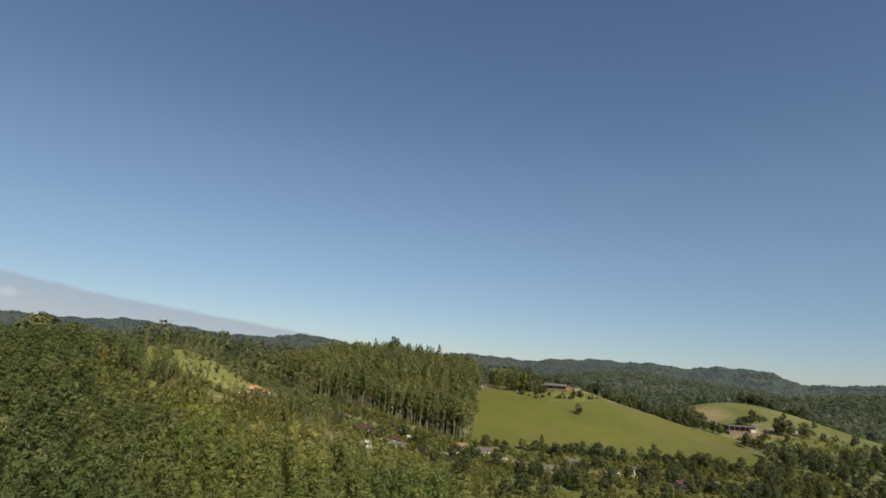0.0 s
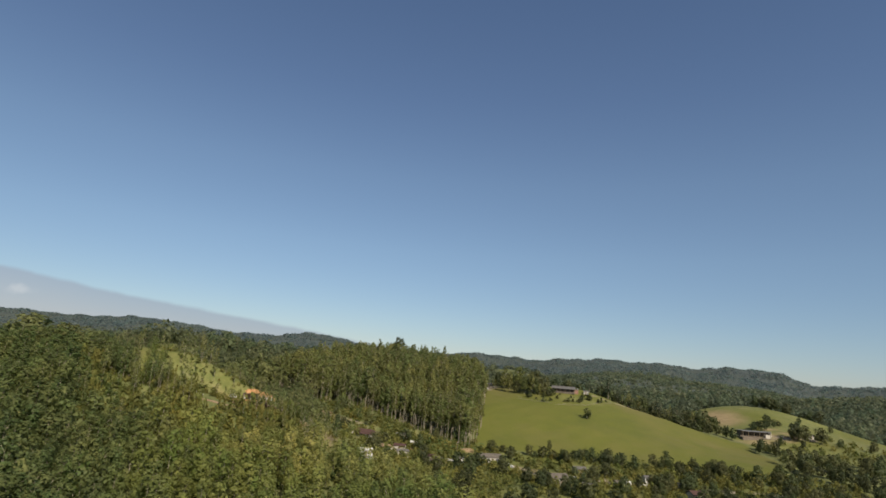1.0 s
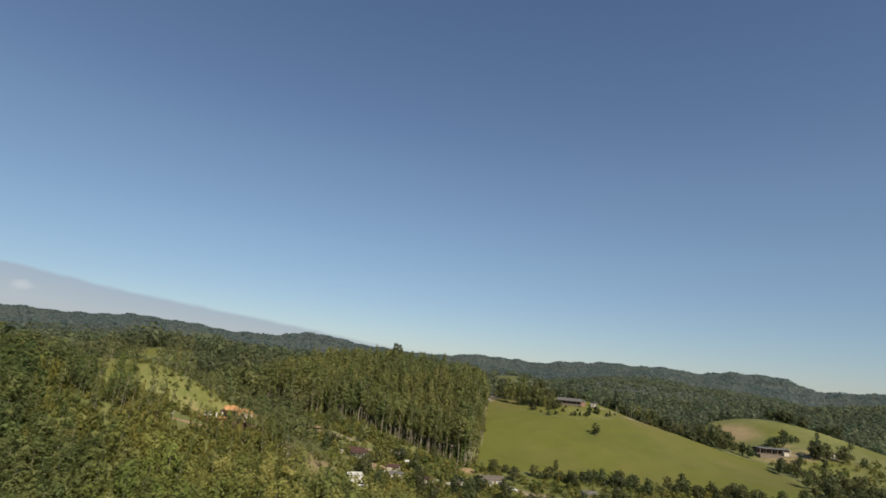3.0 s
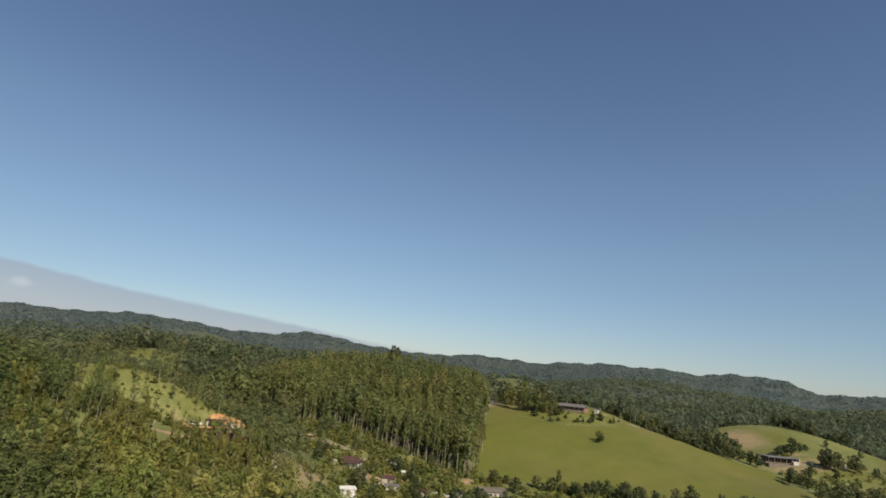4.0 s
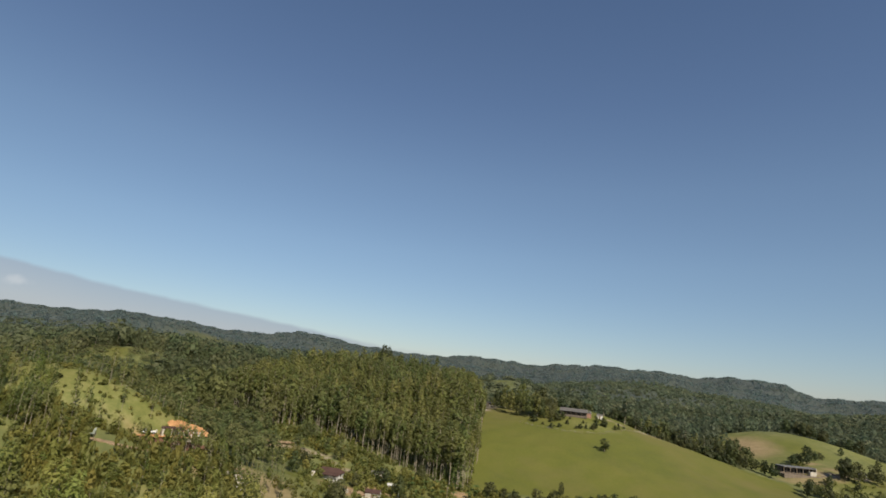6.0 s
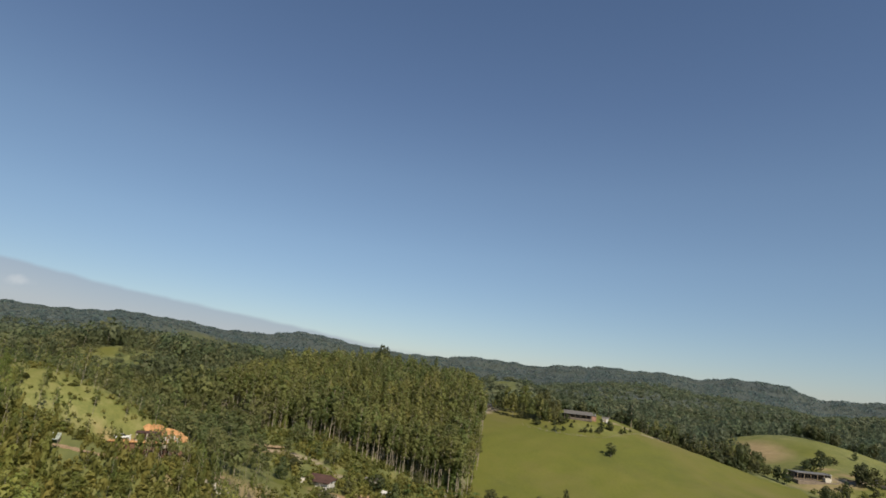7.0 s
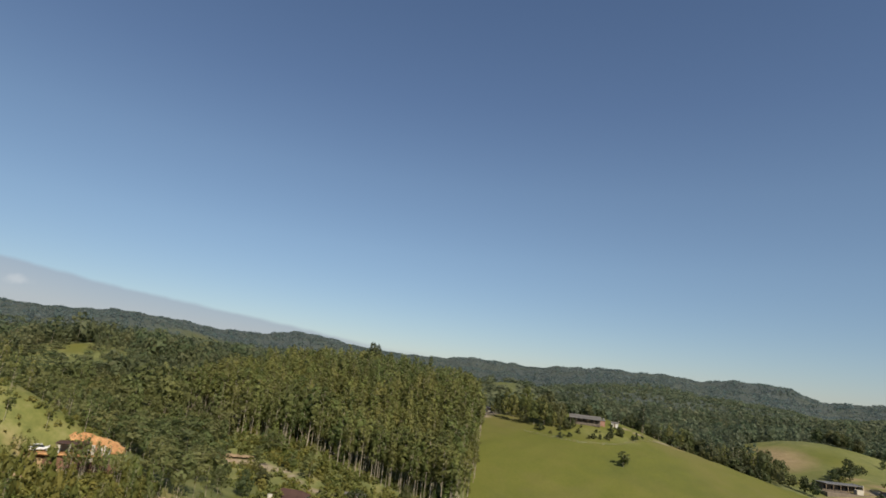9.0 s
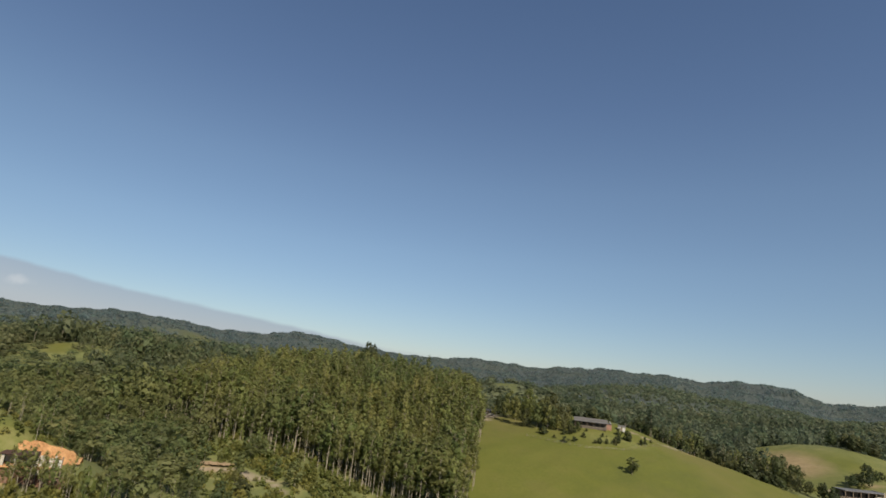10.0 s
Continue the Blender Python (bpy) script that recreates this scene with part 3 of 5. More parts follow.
def tree_kit(kind, leaf, bark, each, size, name, label, category="tree", seed=5):
    """A single tree with trunk and crown, to be copied."""
    rng = np.random.default_rng(seed)
    h, stem, limbs, cl = plan_tree(rng, kind)
    ob = tagged(new(name), label, category)
    bm = tube(bmesh.new(), stem, 7)
    for l in limbs:
        tube(bm, l, 4)
    part("trunk", bm, bark, ob)
    crown = new("crown", tri_mesh("crown", leaf_cloud(rng, cl, each, size, DROOP.get(kind, 1.0)), 1 << 30, [leaf], rng.uniform(0.2, 0.8)))
    crown.parent = ob
    return ob


# ---- where trees grow ----
grow = np.random.default_rng(11)
KEEP_CLEAR = [(-24, 206, 4), (-23.5, 200, 4), (-23, 194, 3.5), (-30, 257, 9), (-24, 212, 5), (-7, 283, 4), (-12, 250, 6), (-11, 238, 5), (31, 266, 10), (76, 262, 8), (56, 238, 7), (107, 253, 7), (116, 224, 7), (48, 222, 4), (242, 386, 16), (-84, 190, 5), (-76, 210, 12), (-62, 224, 8), (46, 412, 9), (3, 244, 4), (16, 252, 4), (70, 226, 4), (88, 238, 4), (-4.5, 262, 2), (40, 256, 3), (94, 247, 3)]


def strewn(x0, x1, y0, y1, step, jitter=0.42):
    X, Y = np.meshgrid(np.arange(x0, x1, step), np.arange(y0, y1, step))
    X = X + step * jitter * grow.uniform(-1, 1, X.shape)
    Y = Y + step * jitter * grow.uniform(-1, 1, Y.shape)
    return X.ravel(), Y.ravel()


def in_sight(x, y, wide=45.0):
    return np.abs(np.degrees(np.arctan2(x + 2, y + 75))) < wide


def open_land(x, y, lawns=True):
    bare = inside(x, y, FIELD) | inside(x, y, PASTURE) | inside(x, y, CLEARING) | (blob(x, y, BARE + WORN[:1]) > 0.5)
    bare |= inside(x, y, HOLLOW) & (np.sin(x * 7.3 + y * 3.1) < -0.2)
    for l, w in TRACKS:
        bare |= near_line(x, y, l) < w + 0.7
    for a, c, r in KEEP_CLEAR:
        bare |= np.hypot(x - a, y - c) < r
    return bare | (blob(x, y, LAWN_FAR) > 0.4)


def rows_at(x, y, low, high, slim=(0.85, 1.15), sink=0.0):
    h = grow.uniform(low, high, len(x))
    return np.stack([x, y, ground(x, y) - sink, grow.uniform(0, 6.28, len(x)), h * grow.uniform(*slim, len(x)), h], -1)


# tall gum plantation
px_, py_ = strewn(-130, 45, 282, 525, 4.5, 0.46)
ok = inside(px_, py_, PLANTATION) & ~(near_line(px_, py_, [(41, 402), (44, 420)]) < 4)
planted = rows_at(px_[ok], py_[ok], 0.68, 1.06, (1.0, 1.6))
tall = grow.uniform(0, 1, len(planted)) < 0.14
planted[tall, 5] *= grow.uniform(1.02, 1.13, tall.sum())
planted[:, 5] *= 1 + 0.09 * np.clip((planted[:, 1] - 350) / 80, 0, 1) * np.clip((10 - planted[:, 0]) / 30, 0, 1)
# young gums over the near slope
yx, yy = strewn(-260, 30, 40, 215, 4.4, 0.6)
ok = in_sight(yx, yy, 50) & ~open_land(yx, yy) & ~inside(yx, yy, SHRUBLAND) & ~inside(yx, yy, GARDEN) & (yx < 28 - 0.1 * yy)
ok &= grow.uniform(0, 1, len(yx)) < 0.93
young = rows_at(yx[ok], yy[ok], 0.65, 1.12, (1.05, 1.6))
young[:, 5] *= np.where((young[:, 0] < -95) & (young[:, 1] > 140), 0.72, 1.0)
under = np.concatenate([young, young[::2]])
under = rows_at(under[:, 0] + grow.uniform(-2.6, 2.6, len(under)), under[:, 1] + grow.uniform(-2.6, 2.6, len(under)), 0.6, 1.5, (0.9, 1.5))
# mixed wood in the hollow behind the clearing and round the plantation
mx_, my_ = strewn(-420, 60, 205, 560, 5.8)
ok = in_sight(mx_, my_) & ~open_land(mx_, my_) & ~inside(mx_, my_, PLANTATION) & ~inside(mx_, my_, GARDEN) & ~inside(mx_, my_, SHRUBLAND) & (mx_ < -28 + 0.0 * my_)
ok &= ~((my_ < 298) & (mx_ > -66) & (grow.uniform(0, 1, len(mx_)) < 0.5))
mixed = rows_at(mx_[ok], my_[ok], 0.5, 1.05, (0.95, 1.6))
mixed[:, 4:] *= (1 + 0.16 * wobble(mixed[:, 0] * 0.3, mixed[:, 1] * 0.3))[:, None]
big = grow.uniform(0, 1, len(mixed)) < 0.22
mixed[big, 4] *= 1.6
mixed[big, 5] *= 1.25
mixed[:, 4:] *= np.where(((mixed[:, 1] < 308) & (mixed[:, 0] > -104) & (mixed[:, 1] > 262))[:, None], (0.8, 0.62), (1.0, 1.0))
mixed[:, 5] *= np.where(mixed[:, 1] < 262, 0.7, 1.0)
mixed[:, 5] *= np.where((np.hypot(mixed[:, 0] + 210, mixed[:, 1] - 424) < 34) | (near_line(mixed[:, 0], mixed[:, 1], [(-185, 380), (-232, 452)]) < 18), 0.25, 1.0)
close = (mixed[:, 1] < 312) & (mixed[:, 0] > -130)
# broad-leaved trees over the low ground and behind the field
bx, by = strewn(-45, 520, 120, 640, 6.6)
ok = in_sight(bx, by) & ~open_land(bx, by) & ~inside(bx, by, PLANTATION) & ~inside(bx, by, GARDEN)
ok &= (by > 405) | (bx > 195) | ((by < 200) & (bx > 120))
ok &= ~((bx < 195) & (by > 405) & (by < 412)) & ((bx > 20) | (by > 520))
ok &= ~((by < 205) & (grow.uniform(0, 1, len(bx)) < 0.5)) & ~((by < 400) & (by > 205) & (grow.uniform(0, 1, len(bx)) < 0.35))
broad = rows_at(bx[ok], by[ok], 0.8, 1.4, (0.8, 1.15))
broad[:, 4:] *= np.where(broad[:, 1] < 400, 0.6, 1.0)[:, None]
broad[:, 5] *= np.where((broad[:, 0] > 35) & (broad[:, 0] < 130) & (broad[:, 1] > 412), 0.62, 1.0)
# dark thicket along the crest of the field
ex0, ey0 = strewn(110, 226, 360, 440, 2.4, 0.5)
ok = ~inside(ex0, ey0, FIELD) & ~inside(ex0, ey0, PASTURE) & (near_line(ex0, ey0, [(125, 430), (150, 402), (186, 383), (214, 366)]) < 8) & (ex0 < 192)
thicket = rows_at(ex0[ok], ey0[ok], 0.7, 2.0, (0.8, 1.2))
# gardens: shrubs with few trees
sx, sy = strewn(-50, 225, 170, 292, 2.9)
ok = inside(sx, sy, GARDEN) & ~open_land(sx, sy) & (grow.uniform(0, 1, len(sx)) < 0.55)
garden = rows_at(sx[ok], sy[ok], 0.5, 1.25, (0.8, 1.3))
tx, ty = strewn(-50, 225, 170, 292, 9.0)
ok = inside(tx, ty, GARDEN) & ~open_land(tx, ty) & (grow.uniform(0, 1, len(tx)) < 0.28 + 0.30 * (tx > 85))
garden_trees = rows_at(tx[ok], ty[ok], 0.45, 0.8, (0.9, 1.25))
ox, oy = strewn(-12, 128, 118, 204, 5.2)
ok = in_sight(ox, oy) & ~open_land(ox, oy) & ~inside(ox, oy, GARDEN) & (ox > 28 - 0.1 * oy) & (grow.uniform(0, 1, len(ox)) < np.where(oy > 152, 0.12, 0.7))
olive = rows_at(ox[ok], oy[ok], 0.35, 0.75, (0.9, 1.5))
# hedge of trees along the foot of the field
hx = np.arange(34, 196, 3.4) + grow.uniform(-1, 1, 48)
hy = 283 + grow.uniform(-3.5, 2.0, 48) - 0.02 * hx
hedge = rows_at(hx, hy, 0.28, 0.62, (0.9, 1.4))
hedge = hedge[np.sin(hx * 0.21) + np.sin(hx * 0.083 + 2) > -0.75]
ax, ay = strewn(-78, -12, 258, 302, 2.7)
ok = ~open_land(ax, ay) & ~inside(ax, ay, GARDEN) & ~inside(ax, ay, PLANTATION) & (grow.uniform(0, 1, len(ax)) < 0.6)
garden = np.concatenate([garden, rows_at(ax[ok], ay[ok], 0.4, 1.1, (0.8, 1.4))])
# shrubs close round the garden houses
about = np.array([(-32, 263), (-25.5, 212), (-7, 268), (-13, 252), (-11, 240), (-13, 279), (31, 262), (58, 232), (75, 259), (106.5, 253), (116, 223), (119, 242), (103, 229), (47.5, 236), (3, 244), (16, 252), (70, 226), (88, 238)], float)
ring = np.repeat(about, 9, 0)
turn, reach = grow.uniform(0, 6.28, len(ring)), grow.uniform(4.2, 7.5, len(ring))
garden = np.concatenate([garden, rows_at(ring[:, 0] + reach * np.cos(turn), ring[:, 1] + reach * np.sin(turn) - 0.6, 0.45, 1.15, (0.8, 1.3))])
screen = np.repeat(about[6:14], 2, 0) + np.stack([grow.uniform(-7, 7, 16), grow.uniform(-11, -6, 16)], -1)
garden_trees = np.concatenate([garden_trees, rows_at(screen[:, 0], screen[:, 1], 0.36, 0.62, (0.9, 1.3))])
# shrubs on the near slope
qx, qy = strewn(-140, -38, 150, 226, 1.6, 0.5)
ok = inside(qx, qy, SHRUBLAND) & ~open_land(qx, qy) & (grow.uniform(0, 1, len(qx)) < 0.8 + 0.16 * wobble(qx * 0.4, qy * 0.4))
scrub = rows_at(qx[ok], qy[ok], 0.3, 0.95, (0.8, 1.5))
odd = grow.uniform(0, 1, len(scrub)) < 0.12
scrub[odd, 5] *= 2.6
# dark growth in the crease between the clearing and the lower slope
dx = grow.uniform(-122, -84, 46)
scrub = np.concatenate([scrub, rows_at(dx, 186 + 0.30 * (dx + 122) + grow.uniform(-2.2, 2.2, 46), 0.5, 1.1, (0.8, 1.3))])
cx_, cy_ = strewn(-156, -70, 188, 240, 2.2, 0.5)
ok = inside(cx_, cy_, CLEARING) & (grow.uniform(0, 1, len(cx_)) < 0.55 + 0.25 * wobble(cx_ * 0.5, cy_ * 0.5))
scrub = np.concatenate([scrub, rows_at(cx_[ok], cy_[ok], 0.15, 0.5, (1.0, 2.0))])
ux, uy = strewn(-80, 26, 280, 320, 2.6)
ok = (near_line(ux, uy, [(-75, 302), (-34, 304), (-12, 295), (23, 283)]) < 14) & ~open_land(ux, uy) & (grow.uniform(0, 1, len(ux)) < 0.6)
garden = np.concatenate([garden, rows_at(ux[ok], uy[ok], 0.4, 1.0, (0.9, 1.5))])
foot_y = grow.uniform(286, 400, 70)
garden = np.concatenate([garden, rows_at(24.5 + (foot_y - 284) * 0.125 + grow.uniform(-1.5, 1.6, 70), foot_y, 0.2, 0.7, (0.9, 1.6))])
vx, vy = strewn(-70, 45, 280, 410, 3.4)
ok = inside(vx, vy, PLANTATION) & (near_line(vx, vy, [(-75, 302), (-34, 306), (-12, 296), (23, 284), (39, 402)]) < 7) & (grow.uniform(0, 1, len(vx)) < 0.25)
young = np.concatenate([young, rows_at(vx[ok], vy[ok], 0.35, 0.8, (0.9, 1.5))])
wx, wy = strewn(-134, -40, 152, 222, 4.6)
ok = inside(wx, wy, SHRUBLAND) & ~open_land(wx, wy) & (grow.uniform(0, 1, len(wx)) < 0.72)
young = np.concatenate([young, rows_at(wx[ok], wy[ok], 0.24, 0.52, (1.2, 2.0))])
kx, ky = strewn(208, 318, 322, 400, 4.0)
ok = inside(kx, ky, PASTURE) & (np.hypot(kx - 231, ky - 382) > 14) & (grow.uniform(0, 1, len(kx)) < 0.2 + 0.25 * (ky < 365))
garden = np.concatenate([garden, rows_at(kx[ok], ky[ok], 0.4, 1.3, (0.8, 1.4))])
# scattered slender gums left standing on the cleared slope
gx_, gy_ = strewn(-156, -45, 158, 238, 5.6)
ok = (inside(gx_, gy_, SHRUBLAND) | inside(gx_, gy_, CLEARING)) & (grow.uniform(0, 1, len(gx_)) < np.where(inside(gx_, gy_, CLEARING), 0.6, 0.2))
ok &= gx_ > -138
rim = rows_at(grow.uniform(-130, -102, 26), grow.uniform(181, 196, 26), 0.55, 0.85, (0.85, 1.15))
young = np.concatenate([young, rim, rows_at(grow.uniform(-120, -106, 13), grow.uniform(190, 205, 13), 0.42, 0.68, (0.85, 1.15))])
slender = rows_at(gx_[ok], gy_[ok], 0.28, 0.50, (0.75, 1.1))
lx = grow.uniform(-126, -88, 16)
slender = np.concatenate([slender, rows_at(lx, 178 + 0.12 * (lx + 126) + grow.uniform(-7, 9, 16), 0.42, 0.6, (0.8, 1.2))])

# thin gums below the red bank and down the gully
ex, ey = strewn(-70, -36, 192, 226, 3.6)
ok = ~((ex < -60) & (ey > 208)) & (grow.uniform(0, 1, len(ex)) < np.where(inside(ex, ey, HOLLOW), 0.5, 0.62))
thin = rows_at(ex[ok], ey[ok], 0.30, 0.52, (0.6, 0.9))
dx, dy = grow.uniform(-80, -62, 9), grow.uniform(-2.5, 2.5, 9)
thin = np.concatenate([thin, rows_at(dx, 205 - 0.1 * (dx + 70) + dy, 0.34, 0.5, (0.6, 0.95))])
slender = np.concatenate([slender, thin])
before = (slender[:, 0] > -90) & (slender[:, 0] < -58) & (slender[:, 1] > 186) & (slender[:, 1] < 213)
slender[before, 5] *= 0.62
slender = slender[~before | (grow.uniform(0, 1, len(slender)) < 0.5)]
ix = np.concatenate([grow.uniform(-72, -57, 26), grow.uniform(-88, -78, 2)])
slender = np.concatenate([slender, rows_at(ix, 206.5 + 0.28 * (ix + 70) + grow.uniform(-2.0, 1.6, 28), 0.26, 0.44, (0.8, 1.2))])

# the gums along the plantation's front and on the near slope stand singly
EDGE = [(-97, 330), (-62, 302), (-34, 306), (-12, 296), (23, 284), (30, 335), (39, 402)]
planted = planted[np.argsort(near_line(planted[:, 0], planted[:, 1], EDGE))]
singles = planted[:150]
zx, zy = strewn(-100, 40, 280, 345, 2.7, 0.5)
ok = inside(zx, zy, PLANTATION) & (near_line(zx, zy, EDGE[:5]) < 10) & (grow.uniform(0, 1, len(zx)) < 0.7)
fringe_y = grow.uniform(287, 398, 30)
fringe = rows_at(24 + (fringe_y - 284) * 0.125 + grow.uniform(-0.5, 3.2, 30), fringe_y, 0.45, 0.85, (0.9, 1.4))
masts = rows_at(zx[ok], zy[ok], 0.55, 0.92, (0.8, 1.3))
wood("gum_plantation", "gum", planted[150:], 21, 0.72, LEAF_GUM, BARK, "dense plantation of tall slender gum trees with pale trunks", seed=1)
young[:, 4:] *= np.where(np.hypot(young[:, 0] + 50, young[:, 1] - 199) < 10, 0.55, 1.0)[:, None]
low_part = inside(young[:, 0], young[:, 1], SHRUBLAND) & (young[:, 0] > -106) & (young[:, 1] > 172)
young[low_part, 4:] *= (0.8, 0.6)
front_of_pad = (young[:, 0] > -90) & (young[:, 0] < -60) & (young[:, 1] > 188) & (young[:, 1] < 212)
young = young[~front_of_pad | (grow.uniform(0, 1, len(young)) < 0.25)]
low_slope = (young[:, 0] > -64) & (young[:, 1] > 148 + 0.25 * (young[:, 0] + 64)) & (young[:, 1] < 212)
west = ~low_slope & (young[:, 0] + 0.45 * (young[:, 1] + 42) + 11 * wobble(young[:, 0] * 0.25, young[:, 1] * 0.25) + grow.uniform(-16, 16, len(young)) < 0) & (young[:, 1] > 88)
wood("pale_gum_wood", "young", young[low_slope], 24, 0.56, LEAF_PALE, BARK, "pale yellow-green young gum trees at the foot of the slope", seed=22)
wood("dark_gum_wood", "young", young[west], 22, 0.60, LEAF_SLOPE, BARK, "dark green gum trees over the back of the near slope", seed=23)
wood("young_gum_wood", "young", young[~low_slope & ~west], 24, 0.56, LEAF_YOUNG, BARK, "young olive-green gum trees covering the near slope", seed=2)
wood("hollow_wood", "open", mixed[close] * (1, 1, 1, 1, 0.9, 1.2), 26, 0.75, LEAF_HOLLOW, BARK, "grey-green gum wood below the plantation", seed=13)
deep = mixed[~close]
nearer = deep[:, 1] < 400
wood("mixed_wood", "open", deep[nearer] * (1, 1, 1, 1, 0.95, 1.2), 13, 1.0, LEAF_HOLLOW, BARK, "dark olive mixed gum wood in the hollow", limbs=False, seed=3)
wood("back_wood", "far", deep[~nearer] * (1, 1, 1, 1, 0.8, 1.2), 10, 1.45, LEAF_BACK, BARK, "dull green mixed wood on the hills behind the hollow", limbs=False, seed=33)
behind = broad[:, 1] > 440
wood("valley_wood", "broad", broad[~behind], 14, 1.25, LEAF_BROAD, BARK_AND_SHADE, "dark broad-leaved trees on the low ground", limbs=False, seed=4)
wood("hill_wood", "far", broad[behind], 9, 1.6, LEAF_DARK_HAZED, BARK_AND_SHADE, "dark broad-leaved wood behind the field", limbs=False, seed=14)
wood("lower_wood", "young", olive, 14, 0.8, LEAF_MIXED, BARK, "olive-green young trees in front of the gardens", limbs=False, seed=15)
wood("garden_shrubs", "shrub", garden, 12, 0.65, LEAF_SHRUB, BARK_AND_SHADE, "green garden shrubs between the houses", "shrubs", seed=6)
wood("undergrowth", "shrub", under, 8, 0.85, LEAF_SLOPE, BARK_AND_SHADE, "dull green undergrowth below the young gum trees", "shrubs", seed=27)
wood("crest_thicket", "shrub", thicket, 10, 0.8, LEAF_BROAD, BARK_AND_SHADE, "dark thicket along the crest of the field", "shrubs", seed=28)
wood("slope_scrub", "shrub", scrub, 12, 0.65, LEAF_SHRUB, BARK_AND_SHADE, "low yellow-green scrub on the cleared slope", "shrubs", seed=7)

kits = [tree_kit("gum", LEAF_GUM, BARK, 24, 0.75, "gum_tree", "tall slender gum tree with a pale trunk and thin crown", seed=40 + k) for k in range(5)]
thin_kits = [tree_kit("thin", LEAF_GUM, BARK, 18, 0.75, "thin_gum_tree", "thin gum tree with a bare pale trunk and a sparse crown", seed=50 + k) for k in range(5)]
used = set()


def plant(kits, rows, group):
    for n, (x, y, z, a, w, h) in enumerate(rows):
        kit = kits[n % len(kits)]
        m = Matrix.Translation((x, y, z)) @ Matrix.Rotation(a, 4, "Z") @ Matrix.Diagonal((w, w, h, 1))
        if kit.name not in used:
            used.add(kit.name)
            kit.matrix_basis = m
            tagged(kit, group=group)
        else:
            ob = copy_thing(kit, pose(0, 0, 0))
            ob.matrix_basis = m


slender = np.concatenate([slender, rows_at(np.array([22.4, 20.0]), np.array([284.2, 287.5]), 0.8, 0.9, (0.8, 0.9))])
plant(thin_kits, slender, "thin gum trees")
crest_x = grow.uniform(118, 200, 34)
crest_y = 405 - np.clip((crest_x - 150) * 0.14, -1, 8) + grow.uniform(-2.5, 9, 34)
crest = rows_at(crest_x, crest_y, 0.34, 0.74, (0.8, 1.5))
crest[:, 5] *= np.where(crest_x < 132, 0.6, 1.0)
mast_kits = [tree_kit("mast", LEAF_GUM, BARK, 18, 0.75, "mast_gum_tree", "slender gum tree with a long bare pale trunk", seed=30 + k) for k in range(6)]
plant(kits, singles[75:], "gum trees")
plant(mast_kits, np.concatenate([singles[:75], masts, fringe]), "edge gum trees")
dark_kits = [tree_kit("gum", LEAF_DARK_HAZED, BARK, 24, 0.8, "dark_gum_tree", "dark gum tree with a pale trunk on the crest", seed=45 + k) for k in range(3)]
plant(dark_kits, crest[:18], "crest gum trees")
plant(thin_kits, crest[18:], "thin gum trees")
round_kits = [tree_kit("broad", LEAF_BROAD, BARK_AND_SHADE, 30, 0.9, "broad_leaved_tree", "dark green broad-leaved tree with a round dense crown", seed=60 + k) for k in range(4)]
yard = np.array([(47, 404), (52, 398), (57, 392), (62, 388), (67, 385), (72, 383), (77, 381), (50, 409), (58, 402), (64, 397), (70, 393), (76, 391), (66, 405), (74, 401), (56, 412), (62, 416)], float)
lone = np.array([(100, 338), (101.5, 340.5), (212, 392), (205, 398), (262, 412), (268, 416), (256, 410), (272, 372), (280, 366), (276, 380), (287, 374), (300, 362), (240, 366), (250, 358), (330, 400), (318, 430), (300, 440)], float)
yard_rows = rows_at(yard[:, 0], yard[:, 1], 0.85, 1.45, (0.7, 0.95))
yard_rows[:, 4:] *= (1.0, 1.0)
yard_rows[:7, 4:] *= 0.72
grey_kits = [tree_kit("open", LEAF_MIXED, BARK, 34, 0.8, "yard_tree", "grey-green tree with a loose crown and pale trunk", seed=70 + k) for k in range(4)]
plant(grey_kits, np.concatenate([yard_rows[::2], yard_rows[1::4], rows_at(np.array([99.8]), np.array([338.0]), 0.6, 0.62, (1.5, 1.55))]), "yard trees")
lone_rows = rows_at(lone[:, 0], lone[:, 1], 0.4, 0.95, (0.8, 1.2))
lone_rows[1, 4:] = 0.4, 0.42
lone_rows[2:4, 4:] = 0.42, 0.5
lone_rows[-3:, 4:] = 0.5, 0.5
lone_rows = np.concatenate([lone_rows, rows_at(np.array([253.0, 257, 260]), np.array([373.0, 376, 371]), 0.95, 1.15, (0.9, 1.1))])
dark_rows = rows_at(np.array([75.0, 79.5, 71.5, 83.0]), np.array([384.0, 387.0, 388.0, 390.0]), 0.9, 1.1, (0.8, 0.95))
lone_rows = np.concatenate([lone_rows, dark_rows, rows_at(np.array([240.0, 244, 247]), np.array([400.0, 403, 401]), 0.55, 0.7, (1.2, 1.5)), rows_at(grow.uniform(288, 338, 20), 492 - 0.3 * (grow.uniform(288, 338, 20) - 288) + grow.uniform(-12, 6, 20), 0.6, 1.0, (0.9, 1.2))])
foot = rows_at(np.array([67.3, 82.5, 86.0, 79.0, 80.0, 84.0, 82.0, 87.0]), np.array([292.8, 288.6, 290.5, 287.0, 381.0, 385.0, 377.0, 381.0]), 0.3, 0.36)
foot[4:, 4:] *= 1.35
foot[0, 4:] = 0.34, 0.5
lone_rows = np.concatenate([lone_rows, foot])
plant(round_kits, np.concatenate([yard_rows[3::4], lone_rows[1:], hedge, garden_trees]), "broad-leaved trees")

